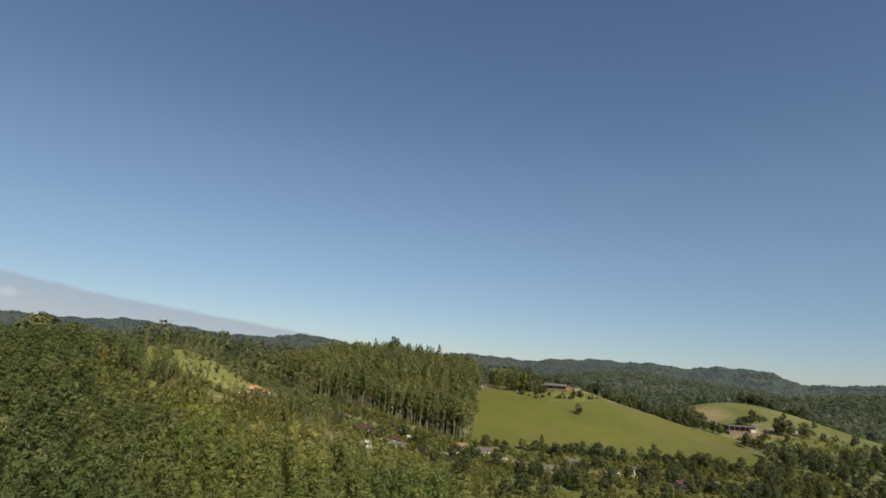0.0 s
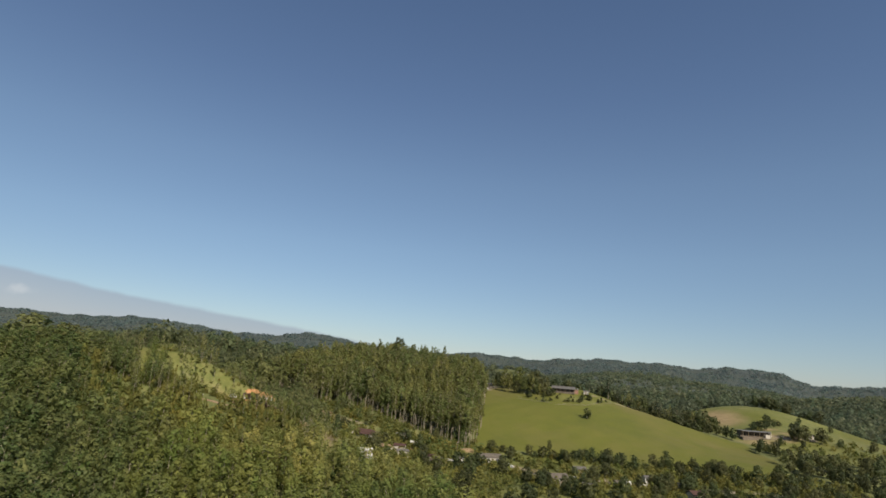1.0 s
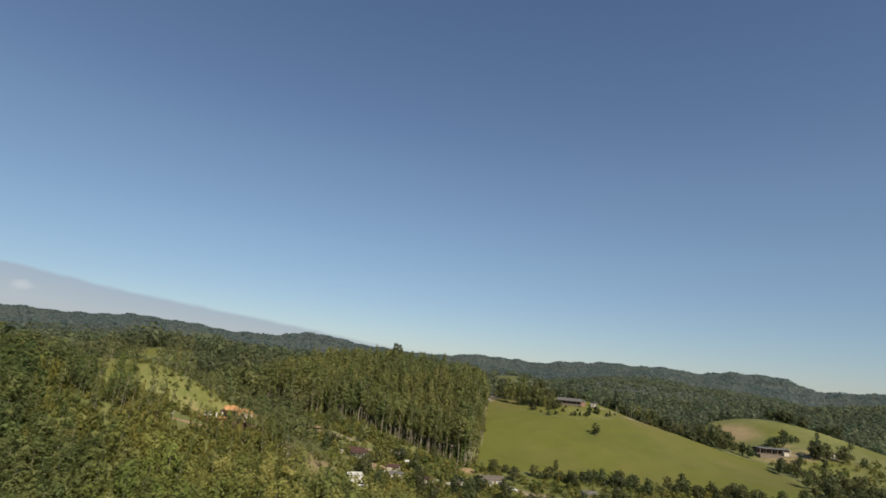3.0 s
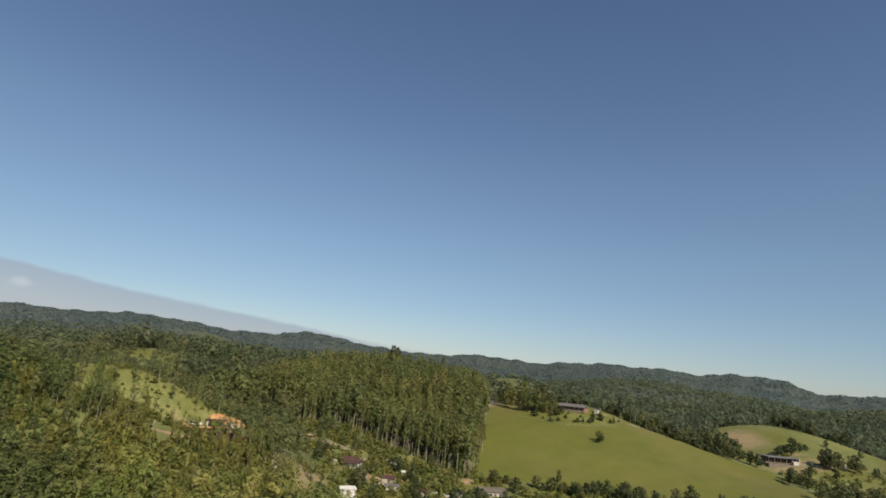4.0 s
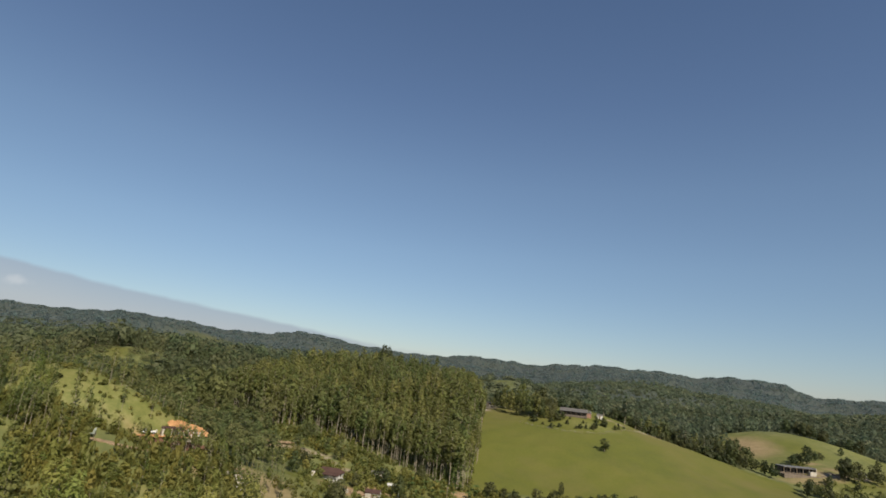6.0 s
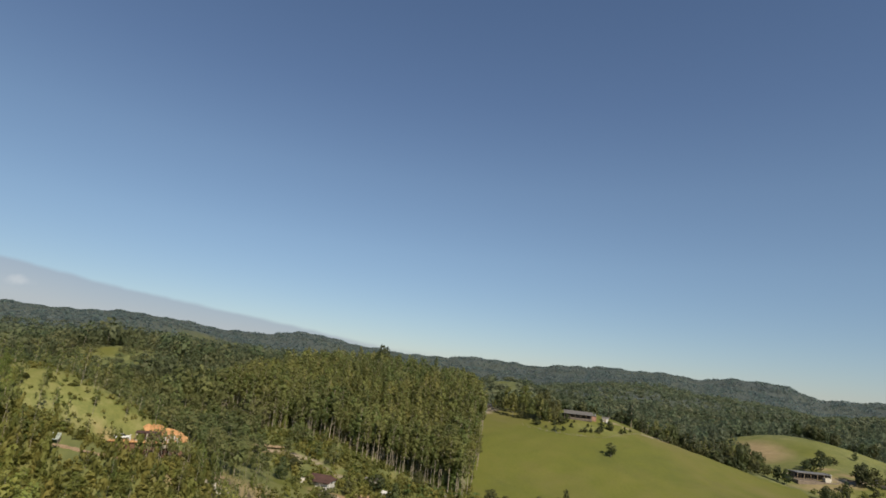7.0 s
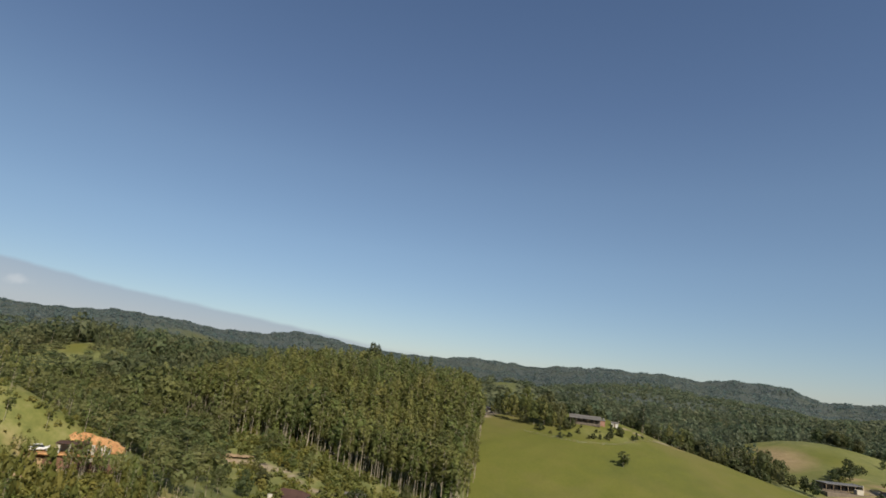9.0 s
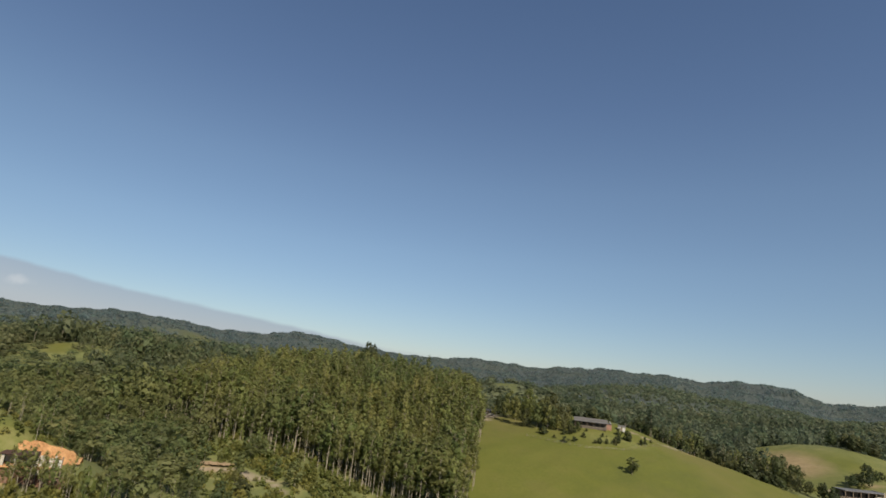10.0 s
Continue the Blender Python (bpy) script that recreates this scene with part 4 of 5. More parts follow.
# woods farther off
fx, fy = strewn(-800, 800, 360, 1000, 10.5)
ok = in_sight(fx, fy, 43) & ~open_land(fx, fy) & ~inside(fx, fy, PLANTATION) & ((fy > 640) | ((fx < -45) & (fy > 555)) | (fx > 515) | ((fx < -415)) | ((np.abs(fx) < 50) & (fy > 555)))
mid = rows_at(fx[ok], fy[ok], 0.9, 1.6, (0.85, 1.3))
mid[:, 5] *= np.where(np.hypot(mid[:, 0] - 98, mid[:, 1] - 665) < 75, 0.42, 1.0)
wood("middle_wood", "far", mid, 4, 2.4, LEAF_DARK_HAZED, BARK_AND_SHADE, "dark mixed wood on the rolling hills beyond", seed=8, stems_too=False)
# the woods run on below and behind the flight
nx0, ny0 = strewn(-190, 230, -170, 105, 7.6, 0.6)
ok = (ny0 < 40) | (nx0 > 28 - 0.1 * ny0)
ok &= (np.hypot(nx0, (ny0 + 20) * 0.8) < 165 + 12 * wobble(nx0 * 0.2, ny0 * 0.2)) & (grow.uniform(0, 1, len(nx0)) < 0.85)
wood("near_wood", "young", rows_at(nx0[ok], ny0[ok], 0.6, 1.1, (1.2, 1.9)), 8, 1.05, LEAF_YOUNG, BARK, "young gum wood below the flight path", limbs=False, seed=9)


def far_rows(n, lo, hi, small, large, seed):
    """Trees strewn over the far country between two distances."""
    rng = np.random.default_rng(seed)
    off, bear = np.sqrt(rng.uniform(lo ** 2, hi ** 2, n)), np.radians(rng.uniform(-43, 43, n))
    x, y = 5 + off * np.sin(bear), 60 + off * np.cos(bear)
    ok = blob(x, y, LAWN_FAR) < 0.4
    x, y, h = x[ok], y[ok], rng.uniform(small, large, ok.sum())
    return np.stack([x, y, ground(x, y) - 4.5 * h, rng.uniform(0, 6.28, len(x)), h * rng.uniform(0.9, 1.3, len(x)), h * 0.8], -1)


# leaf tint steps bluer and paler with distance, as painted haze
wood("distant_wood", "far", far_rows(11000, 930, 1500, 0.7, 1.2, 21), 2, 3.0, LEAF_DARK_HAZED, BARK_AND_SHADE, "distant dark green woods on the rolling country", seed=41, stems_too=False)
wood("far_wood", "far", far_rows(10500, 1400, 2300, 0.8, 1.35, 22), 2, 3.2, LEAF_FAR_HAZED, BARK_AND_SHADE, "far woods below the ridge, tinted blue-grey for haze", seed=42, stems_too=False)
wood("ridge_wood", "far", far_rows(8000, 2200, 3290, 0.8, 1.4, 23), 2, 3.4, LEAF_FAR_HAZED, BARK_AND_SHADE, "far woods covering the ridge, tinted blue-grey for haze", seed=43, stems_too=False)


# ---- buildings ----
def gable_roof(bm, l, w, z, rise, over=0.5, thick=0.14, hip=0.0):
    """Two or four slopes with thickness over a plan l by w."""
    x, y = l / 2 + over, w / 2 + over
    low = [(-x, -y, z), (x, -y, z), (x, y, z), (-x, y, z)]
    ridge = [(-x + hip, 0, z + rise), (x - hip, 0, z + rise)]
    for side in (0, 1):
        a, c, r0, r1 = (low[0], low[1], ridge[0], ridge[1]) if side == 0 else (low[2], low[3], ridge[1], ridge[0])
        lo = [bm.verts.new(p) for p in (a, c, r1, r0)]
        up = [bm.verts.new((p[0], p[1], p[2] + thick)) for p in (a, c, r1, r0)]
        bm.faces.new(up), bm.faces.new(lo[::-1])
        for k in range(4):
            bm.faces.new((lo[k], lo[(k + 1) % 4], up[(k + 1) % 4], up[k]))
    if hip:
        for a, c, r in ((low[3], low[0], ridge[0]), (low[1], low[2], ridge[1])):
            lo = [bm.verts.new(p) for p in (a, c, r)]
            up = [bm.verts.new((p[0], p[1], p[2] + thick)) for p in (a, c, r)]
            bm.faces.new(up), bm.faces.new(lo[::-1])
            for k in range(3):
                bm.faces.new((lo[k], lo[(k + 1) % 3], up[(k + 1) % 3], up[k]))
    return bm


def wall_shell(bm, l, w, h, rise, deep=1.5):
    """Walls with gable ends on a footing that reaches into the slope."""
    x, y = l / 2, w / 2
    pro = [(-y, -deep), (y, -deep), (y, h), (0, h + rise * (w / (w + 1.0))), (-y, h)]
    a, c = [[bm.verts.new((s * x, p, q)) for p, q in pro] for s in (-1, 1)]
    bm.faces.new(a[::-1]), bm.faces.new(c)
    for k in range(5):
        bm.faces.new((a[k], a[(k + 1) % 5], c[(k + 1) % 5], c[k]))
    return bm


def window_in(house, x, y, z, w, h, axis, frame_mat):
    """A window with a proud frame round dark panes; axis: the wall's outward side."""
    out = -1 if axis in ("-y", "-x") else 1
    if axis in ("-y", "+y"):
        win = part("window", boxed(x - w / 2, y, z, x + w / 2, y + out * 0.05, z + h, bevel=0.0), DARK_GLASS, house)
        fr = bmesh.new()
        for a in ((x - w / 2 - 0.1, z - 0.1, x - w / 2, z + h + 0.1), (x + w / 2, z - 0.1, x + w / 2 + 0.1, z + h + 0.1), (x - w / 2, z + h, x + w / 2, z + h + 0.1), (x - w / 2, z - 0.1, x + w / 2, z), (x - 0.04, z, x + 0.04, z + h)):
            box(fr, a[0], y, a[1], a[2], y + out * 0.09, a[3])
    else:
        win = part("window", boxed(x, y - w / 2, z, x + out * 0.05, y + w / 2, z + h, bevel=0.0), DARK_GLASS, house)
        fr = bmesh.new()
        for a in ((y - w / 2 - 0.1, z - 0.1, y - w / 2, z + h + 0.1), (y + w / 2, z - 0.1, y + w / 2 + 0.1, z + h + 0.1), (y - w / 2, z + h, y + w / 2, z + h + 0.1), (y - w / 2, z - 0.1, y + w / 2, z)):
            box(fr, x, a[0], a[1], x + out * 0.09, a[2], a[3])
    part("frame", fr, frame_mat, win)


def house(name, label, x, y, turn, l, w, h, rise, roof, wall, hip=0.0, windows=3, porch=0.0, lift=0.0, over=0.5, category="house", frame_mat=None, chimney=False):
    z = float(min(ground(x, y), ground(x, y - 1))) + lift
    ob = thing(name, x, y, turn, label, category, "houses" if category == "house" else "", z)
    part("wall", wall_shell(bmesh.new(), l, w, h, 0 if hip else rise, 2.0 + lift), wall, ob)
    part("roof", gable_roof(bmesh.new(), l, w, h, rise, over, 0.14, hip), roof, ob)
    step = l / (windows + 1)
    for k in range(windows):
        cx = -l / 2 + step * (k + 1)
        if k == windows // 2:
            door = part("door", boxed(cx - 0.45, -w / 2 - 0.06, 0.02, cx + 0.45, -w / 2, 2.08, bevel=0.0), TIMBER, ob)
            part("handle", boxed(cx + 0.30, -w / 2 - 0.11, 1.0, cx + 0.36, -w / 2 - 0.06, 1.12, bevel=0.0), STEEL, door)
        else:
            window_in(ob, cx, -w / 2, 0.95, 1.3, 1.15, "-y", frame_mat or WHITE)
    window_in(ob, l / 2, -w * 0.15, 0.95, 1.1, 1.1, "+x", frame_mat or WHITE)
    if porch:
        # with timber framing the floor is coloured dark, as veranda shade
        part("porch_floor", boxed(-l / 2, -w / 2 - porch, -1.5 - lift, l / 2, -w / 2 - 0.01, -0.02), BARK_AND_SHADE if frame_mat is TIMBER else frame_mat or CONCRETE, ob)
        bm = bmesh.new()
        top, low = h + 0.02, h - 0.32
        pts = [(-l / 2 - over, -w / 2 - over, top), (l / 2 + over, -w / 2 - over, top), (l / 2 + over, -w / 2 - porch - 0.3, low), (-l / 2 - over, -w / 2 - porch - 0.3, low)]
        up, dn = [bm.verts.new((a, c, d + 0.10)) for a, c, d in pts], [bm.verts.new(p) for p in pts]
        bm.faces.new(up[::-1]), bm.faces.new(dn)
        for k in range(4):
            bm.faces.new((dn[k], up[k], up[(k + 1) % 4], dn[(k + 1) % 4]))
        part("porch_roof", bm, roof, ob)
        n = max(3, int(l / 3))
        for k in range(n + 1):
            cx = -l / 2 + 0.1 + (l - 0.2) * k / n
            part("post", boxed(cx - 0.08, -w / 2 - porch + 0.1, 0, cx + 0.08, -w / 2 - porch + 0.26, low + 0.02, bevel=0.0), frame_mat or TIMBER, ob)
    if chimney:
        part("chimney", boxed(l * 0.28, 0.4, h + 0.2, l * 0.28 + 0.7, 1.1, h + rise + 0.9), BRICK, ob)
    return ob


# wall colour is dark to stand in for shade under the veranda
hill = house("house", "long low hilltop house with a grey sheet roof and veranda shade painted dark", 97.3, 395.4, -14, 16.0, 8, 2.3, 1.3, METAL_GREY, BARK_AND_SHADE, windows=6, porch=3.0, lift=-0.2, frame_mat=TIMBER, over=0.6)
part("gable_room", boxed(8.02, -3.2, -1.5, 10.6, 2.2, 1.9), BRICK, hill, "red brick end room")
part("room_roof", boxed(8.64, -3.5, 1.9, 10.9, 2.5, 2.06), METAL_DARK, hill)
window_in(hill, 10.6, -0.7, 0.8, 1.2, 1.1, "+x", WHITE)
tank = part("water_tank", tube(bmesh.new(), [((9.8, 0.6, 2.06), 0.55), ((9.8, 0.6, 3.0), 0.55), ((9.8, 0.6, 3.15), 0.2)], 12), METAL_DARK, hill, "dark round water tank")
house("outbuilding", "small white outbuilding beside the hilltop house", 113.5, 394, -18, 3.6, 3.0, 2.2, 0.6, METAL_GREY, WHITE, windows=1, category="shed", over=0.25)
house("house", "small white-walled house with a brown tiled roof", -31.5, 263, -14, 9.4, 5.6, 1.9, 1.6, TILE, WHITE, windows=4, porch=1.6, hip=1.7, lift=0.2, frame_mat=WHITE)
house("shed", "white-walled shed with a low pale sheet roof", -25.5, 212, 28, 5.6, 4.0, 2.3, 0.7, WHITE, WHITE, windows=1, category="shed", over=0.3)
house("shed", "small white hut with a pale roof among gardens", -7.2, 268, -25, 3.0, 2.4, 1.9, 0.7, WHITE, CREAM, windows=1, category="shed", over=0.25)
house("shed", "low shed with a rusty brown roof", -13, 252, -8, 5.2, 4.0, 2.2, 0.9, TILE, CREAM, windows=1, category="shed", over=0.3)
house("shed", "open shed with a pale concrete-grey roof", -11, 240, 10, 5.0, 3.6, 2.1, 0.6, METAL_GREY, CREAM, windows=1, category="shed", over=0.3)
house("shed", "long low shed with a cream wall under the gum trees", -13, 279, -6, 7.0, 2.6, 2.0, 0.5, METAL_GREY, CREAM, windows=1, category="shed", over=0.25)
house("house", "long house with a weathered brown sheet roof", 31, 262, 12, 11.0, 6.0, 2.6, 1.4, ROOF_BROWN, CREAM, windows=4, category="house")
house("house", "cream house with a brown sheet roof and pale gable", 58, 232, 16, 9.0, 6.5, 2.7, 1.7, ROOF_BROWN, CREAM, windows=4)
house("house", "cream house with a pale roof below the field", 75, 259, 8, 5.5, 4.4, 2.2, 1.0, METAL_GREY, CREAM, windows=3)
house("house", "small bright white house beside dark trees", 106.5, 253, 4, 4.0, 3.6, 2.3, 0.8, METAL_GREY, WHITE, windows=3, over=0.3)
house("house", "cream house with a brown roof on the low ground", 116, 223, 14, 6.0, 5.0, 2.6, 1.4, TILE, CREAM, windows=3)
house("shed", "low grey-roofed shed among dark trees", 119, 242, -12, 4.4, 3.4, 2.2, 0.8, METAL_GREY, WHITE, windows=1, category="shed")
house("shed", "pale shed beside the garden track", 103, 229, 20, 3.6, 3.0, 2.1, 0.7, METAL_GREY, WHITE, windows=1, category="shed")
house("shed", "cream shed with a flat brown roof in the gardens", 47.5, 236, -10, 4.5, 3.5, 2.2, 0.5, ROOF_BROWN, CREAM, windows=1, category="shed")
house("house", "far white cottage beside dark trees", 272, 384, -10, 3.4, 3.0, 2.5, 0.8, METAL_GREY, WHITE, windows=1, over=0.3)
house("hut", "low hut with a grey roof where the road meets the wood", 45, 420, 8, 6.0, 3.6, 1.9, 0.7, METAL_GREY, CREAM, windows=3, category="hut", over=0.4)


def villa():
    """The flat-roofed house on the second hill, open in front between pale piers."""
    ob = thing("house", 231, 384, 2, "flat-roofed pale house with dark open front on a terrace", "house", "houses", float(ground(231, 381)) + 0.6)
    part("terrace", boxed(-12, -7.5, -2.6, 12, 4.5, -0.02), TERRACE, ob)
    # shade below the roof overhang is put into this wall's dark colour
    part("wall", boxed(-10, -1.0, 0, 10, 4, 3.6), BARK_AND_SHADE, ob, "front wall painted dark for the shade under the roof")
    part("end_wall", boxed(10.003, -4.2, 0, 10.4, 4, 4.3), CREAM, ob, "tall pale end wall")
    part("roof", boxed(-10.4, -4.4, 3.6, 10.0, 4.3, 3.95), METAL_DARK, ob)
    for k in range(6):
        part("pier", boxed(-10 + 3.96 * k, -4.1, 0, -9.7 + 3.96 * k, -3.8, 3.6), TIMBER, ob)
    for k in range(5):
        window_in(ob, -8 + 4 * k, -1.0, 0.6, 2.6, 2.2, "-y", TIMBER)
    part("side_room", boxed(4.6, -6.8, 0, 8.0, -4.42, 2.3), CREAM, ob, "pale front room")
    part("garden_wall", boxed(12.2, -6.0, -2.0, 19, -5.7, 0.6), TERRACE, ob)


villa()


def dig_house():
    """The unfinished house cut into the red bank, on a flat pad with a thin slab roof."""
    z = 14.0
    ob = thing("house", -73.0, 214.8, 18, "unfinished house with a thin flat roof and patched white walls", "house", "houses", z)
    part("pad", boxed(-12.5, -2.3, -0.5, 4.5, 3.2, -0.02, bevel=0.2), SOIL, ob, "flattened red earth pad")
    part("footing", boxed(-12.3, -1.0, -3.5, 4.3, 3.0, -0.72, bevel=0.2), RED_DARK, ob, "dark red earth footing")
    part("back_wall", boxed(-5.6, 1.8, 0, 0.6, 2.1, 2.3), CREAM, ob)
    part("back_wall", boxed(1.4, 1.8, 0, 4.9, 2.1, 1.1), BRICK, ob, "half-built red brick wall")
    part("roof", boxed(-6.0, -2.3, 2.3, 0.7, 2.2, 2.42), TILE, ob)
    for x0, x1, top, m in ((0.9, 1.5, 1.3, CREAM), (1.7, 2.5, 2.28, CREAM), (2.9, 3.3, 1.0, WHITE), (3.5, 4.2, 1.8, CREAM), (4.4, 4.8, 2.28, CREAM), (5.2, 6.0, 1.5, WHITE), (-5.4, -4.8, 2.28, CREAM), (-7.2, -6.8, 1.7, WHITE)):
        part("wall_panel", boxed(x0, -1.9, 0, x1, -1.7, top), m, ob)
    for k in range(5):
        x = -5.6 + 2.9 * k
        part("post", boxed(x - 0.1, -2.2, 0, x + 0.1, -2.0, 2.3, bevel=0.0), CREAM if k % 2 else TIMBER, ob)
    part("low_wall", boxed(1.4, -2.95, -1.4, 3.6, -2.7, -0.5), CREAM, ob, "pale broken footing wall")
    for k in range(6):
        x = 0.8 + 1.1 * k
        part("stilt", boxed(x - 0.08, -3.5, -5.0, x + 0.08, -3.34, -0.1, bevel=0.0), TIMBER, ob)


dig_house()


def earth_bank(name, x, y, turn, l, h, deep, z, label, seed, earth=SOIL):
    """A raw cut bank: a steep, gullied face that curves back into the hill."""
    rng = np.random.default_rng(seed)
    bm = bmesh.new()
    nx, nz = 44, 10
    off = rng.uniform(0, 60)
    grid = []
    for j in range(nz + 1):
        f, row = j / nz, []
        for i in range(nx + 1):
            u = i / nx * 2 - 1
            top = h * (1 - 0.75 * abs(u) ** 2.2) * (0.9 + 0.25 * noise.noise((u * 3 + off, 0, 0)) + 0.16 * noise.noise((u * 9 + off, 2, 0)))
            r = noise.noise((u * 6 + off, f * 2, 1)) * 0.7 + noise.noise((u * 17 + off, f * 5, 4)) * 0.35
            row.append(bm.verts.new((u * l / 2, deep * f ** 1.6 + 2.2 * u * u + r * 0.9, top * f + 0.25 * r - 0.6)))
        grid.append(row)
    back = [bm.verts.new((v.co.x, v.co.y + 3.5, v.co.z - 3.5)) for v in grid[-1]]
    grid.append(back)
    for a, c in zip(grid, grid[1:]):
        for i in range(nx):
            bm.faces.new((a[i], a[i + 1], c[i + 1], c[i]))
    ob = part(name, bm, earth)
    ob.matrix_world = pose(x, y, z, 0, 0, turn)
    return tagged(ob, label, "earth bank")


earth_bank("earth_bank", -77.2, 217.2, 18, 22, 5.0, 2.2, 13.9, "raw orange earth bank cut behind the unfinished house", 3)
earth_bank("earth_bank", -76.2, 209.9, 18, 18, 3.9, 2.2, 10.4, "rough red-brown bank under the levelled earth pad", 8, RED_DARK)
earth_bank("earth_bank", -68.5, 211.2, 14, 16, 3.6, 3.0, 9.6, "red-brown eroded bank below the unfinished house", 4, RED_DARK)
earth_bank("earth_bank", -52, 207.5, 34, 11, 2.4, 3.4, float(ground(-52, 207.5)) - 0.2, "pale eroded gully on the wooded slope", 5, PALE_EARTH)


def rubble(x, y, r, n, label, seed):
    """Pale broken stones strewn over a slope."""
    rng = np.random.default_rng(seed)
    bm = bmesh.new()
    for _ in range(n):
        px, py, s = x + rng.normal(0, r), y + rng.normal(0, r * 0.7), rng.uniform(0.2, 0.7)
        at = Matrix.Translation((px, py, float(ground(px, py)) + 0.2 * s)) @ Matrix.Rotation(rng.uniform(0, 3), 4, (rng.normal(), rng.normal(), rng.normal())) @ Matrix.Diagonal((s, s * rng.uniform(0.5, 1.1), s * rng.uniform(0.4, 0.8), 1))
        bmesh.ops.create_icosphere(bm, subdivisions=1, radius=1.0, matrix=at)
    tagged(part("rubble", bm, CREAM), label, "rubble", kind="stuff")


rubble(-51, 204.5, 2.6, 110, "pale broken stones strewn on the gully side", 31)
earth_bank("earth_bank", -58, 283, 8, 13, 0.9, 1.2, 5.7, "pale road cutting below the gum plantation", 6, PALE_EARTH)
earth_bank("earth_bank", -21, 250, -25, 9, 1.6, 1.6, -4.9, "tan bare bank beside the brown-roofed house", 7, PALE_EARTH)


def car(x, y, turn, label, paint=CAR_WHITE, z=None):
    ob = thing("car", x, y, turn, label, "car", z=z)
    bm = box(bmesh.new(), -2.1, -0.85, 0.35, 2.1, 0.85, 0.95, 0.12)
    body = part("body", bm, paint, ob)
    bm = bmesh.new()
    lo = [bm.verts.new(p) for p in ((-1.7, -0.8, 0.95), (1.0, -0.8, 0.95), (1.0, 0.8, 0.95), (-1.7, 0.8, 0.95))]
    up = [bm.verts.new(p) for p in ((-1.4, -0.66, 1.5), (0.4, -0.66, 1.5), (0.4, 0.66, 1.5), (-1.4, 0.66, 1.5))]
    bm.faces.new(up)
    for k in range(4):
        bm.faces.new((lo[k], lo[(k + 1) % 4], up[(k + 1) % 4], up[k]))
    part("cabin", bm, DARK_GLASS, ob, "dark glazed cabin")
    part("roof", boxed(-1.42, -0.68, 1.5, 0.42, 0.68, 1.56), paint, ob)
    for wx in (-1.3, 1.3):
        for wy in (-0.82, 0.82):
            bm = bmesh.new()
            bmesh.ops.create_cone(bm, cap_ends=True, segments=14, radius1=0.34, radius2=0.34, depth=0.22, matrix=pose(wx, wy, 0.34, 90))
            wheel = part("wheel", bm, RUBBER, ob)
            bm = bmesh.new()
            bmesh.ops.create_cone(bm, cap_ends=True, segments=10, radius1=0.2, radius2=0.18, depth=0.24, matrix=pose(wx, wy, 0.34, 90))
            part("rim", bm, STEEL, wheel)
    return ob


car(40.5, 403, 15, "white car parked at the head of the field")
car(-82.2, 212.4, 40, "white car parked on the red earth pad", z=13.99)
car(60.5, 244, 10, "white car parked on the garden track")
car(-22.0, 208.5, -20, "white car parked by the white-walled shed")


def tarp():
    ob = thing("canopy", -87.5, 189.6, 20, "pale green sheet canopy on thin posts over the slope", "canopy")
    bm = bmesh.new()
    n = 8
    top = [[bm.verts.new((-1.3 + 2.6 * i / n, -1.2 + 2.4 * j / n, 0.9 + 0.17 * j - 0.25 * math.sin(math.pi * i / n) * math.sin(math.pi * j / n))) for i in range(n + 1)] for j in range(n + 1)]
    for a, c in zip(top, top[1:]):
        for i in range(n):
            bm.faces.new((a[i], a[i + 1], c[i + 1], c[i]))
    bmesh.ops.solidify(bm, geom=bm.faces[:], thickness=0.06)
    part("sheet", bm, PALE_SHEET, ob)
    for px, py in ((-1.2, -1.1), (1.2, -1.1), (1.2, 1.1), (-1.2, 1.1)):
        part("post", tube(bmesh.new(), [((px, py, -1.8), 0.07), ((px, py, 0.98 + (1.3 if py > 0 else 0.0)), 0.06)], 6), TIMBER, ob)


tarp()


def foot_path(line, wide, label):
    """A worn strip of bare earth that follows the slope."""
    bm, prev = bmesh.new(), None
    for (ax, ay), (bx, by) in zip(line, line[1:]):
        n = max(2, int(math.hypot(bx - ax, by - ay) / 1.2))
        ux, uy = (by - ay) / math.hypot(bx - ax, by - ay), -(bx - ax) / math.hypot(bx - ax, by - ay)
        for k in range(n + (line[-1] == (bx, by))):
            x, y = ax + (bx - ax) * k / n, ay + (by - ay) * k / n
            half = wide / 2 * (1 + 0.35 * math.sin(x * 1.7 + y))
            row = []
            for s in (-half, half):
                px, py = x + ux * s, y + uy * s
                row.append(bm.verts.new((px, py, float(ground(px, py)) + 0.12 * float(wobble(px * 1.1, py * 1.1)) + 0.16)))
            row += [bm.verts.new(v.co - Vector((0, 0, 0.5))) for v in row[::-1]]
            if prev:
                for i in range(4):
                    bm.faces.new((prev[i], prev[(i + 1) % 4], row[(i + 1) % 4], row[i]))
            prev = row
    tagged(part("path", bm, PALE_EARTH), label, "path", kind="structure")


foot_path([(-88, 188.5), (-80, 191.5), (-73, 196)], 1.1, "worn tan footpath across the scrubby slope")


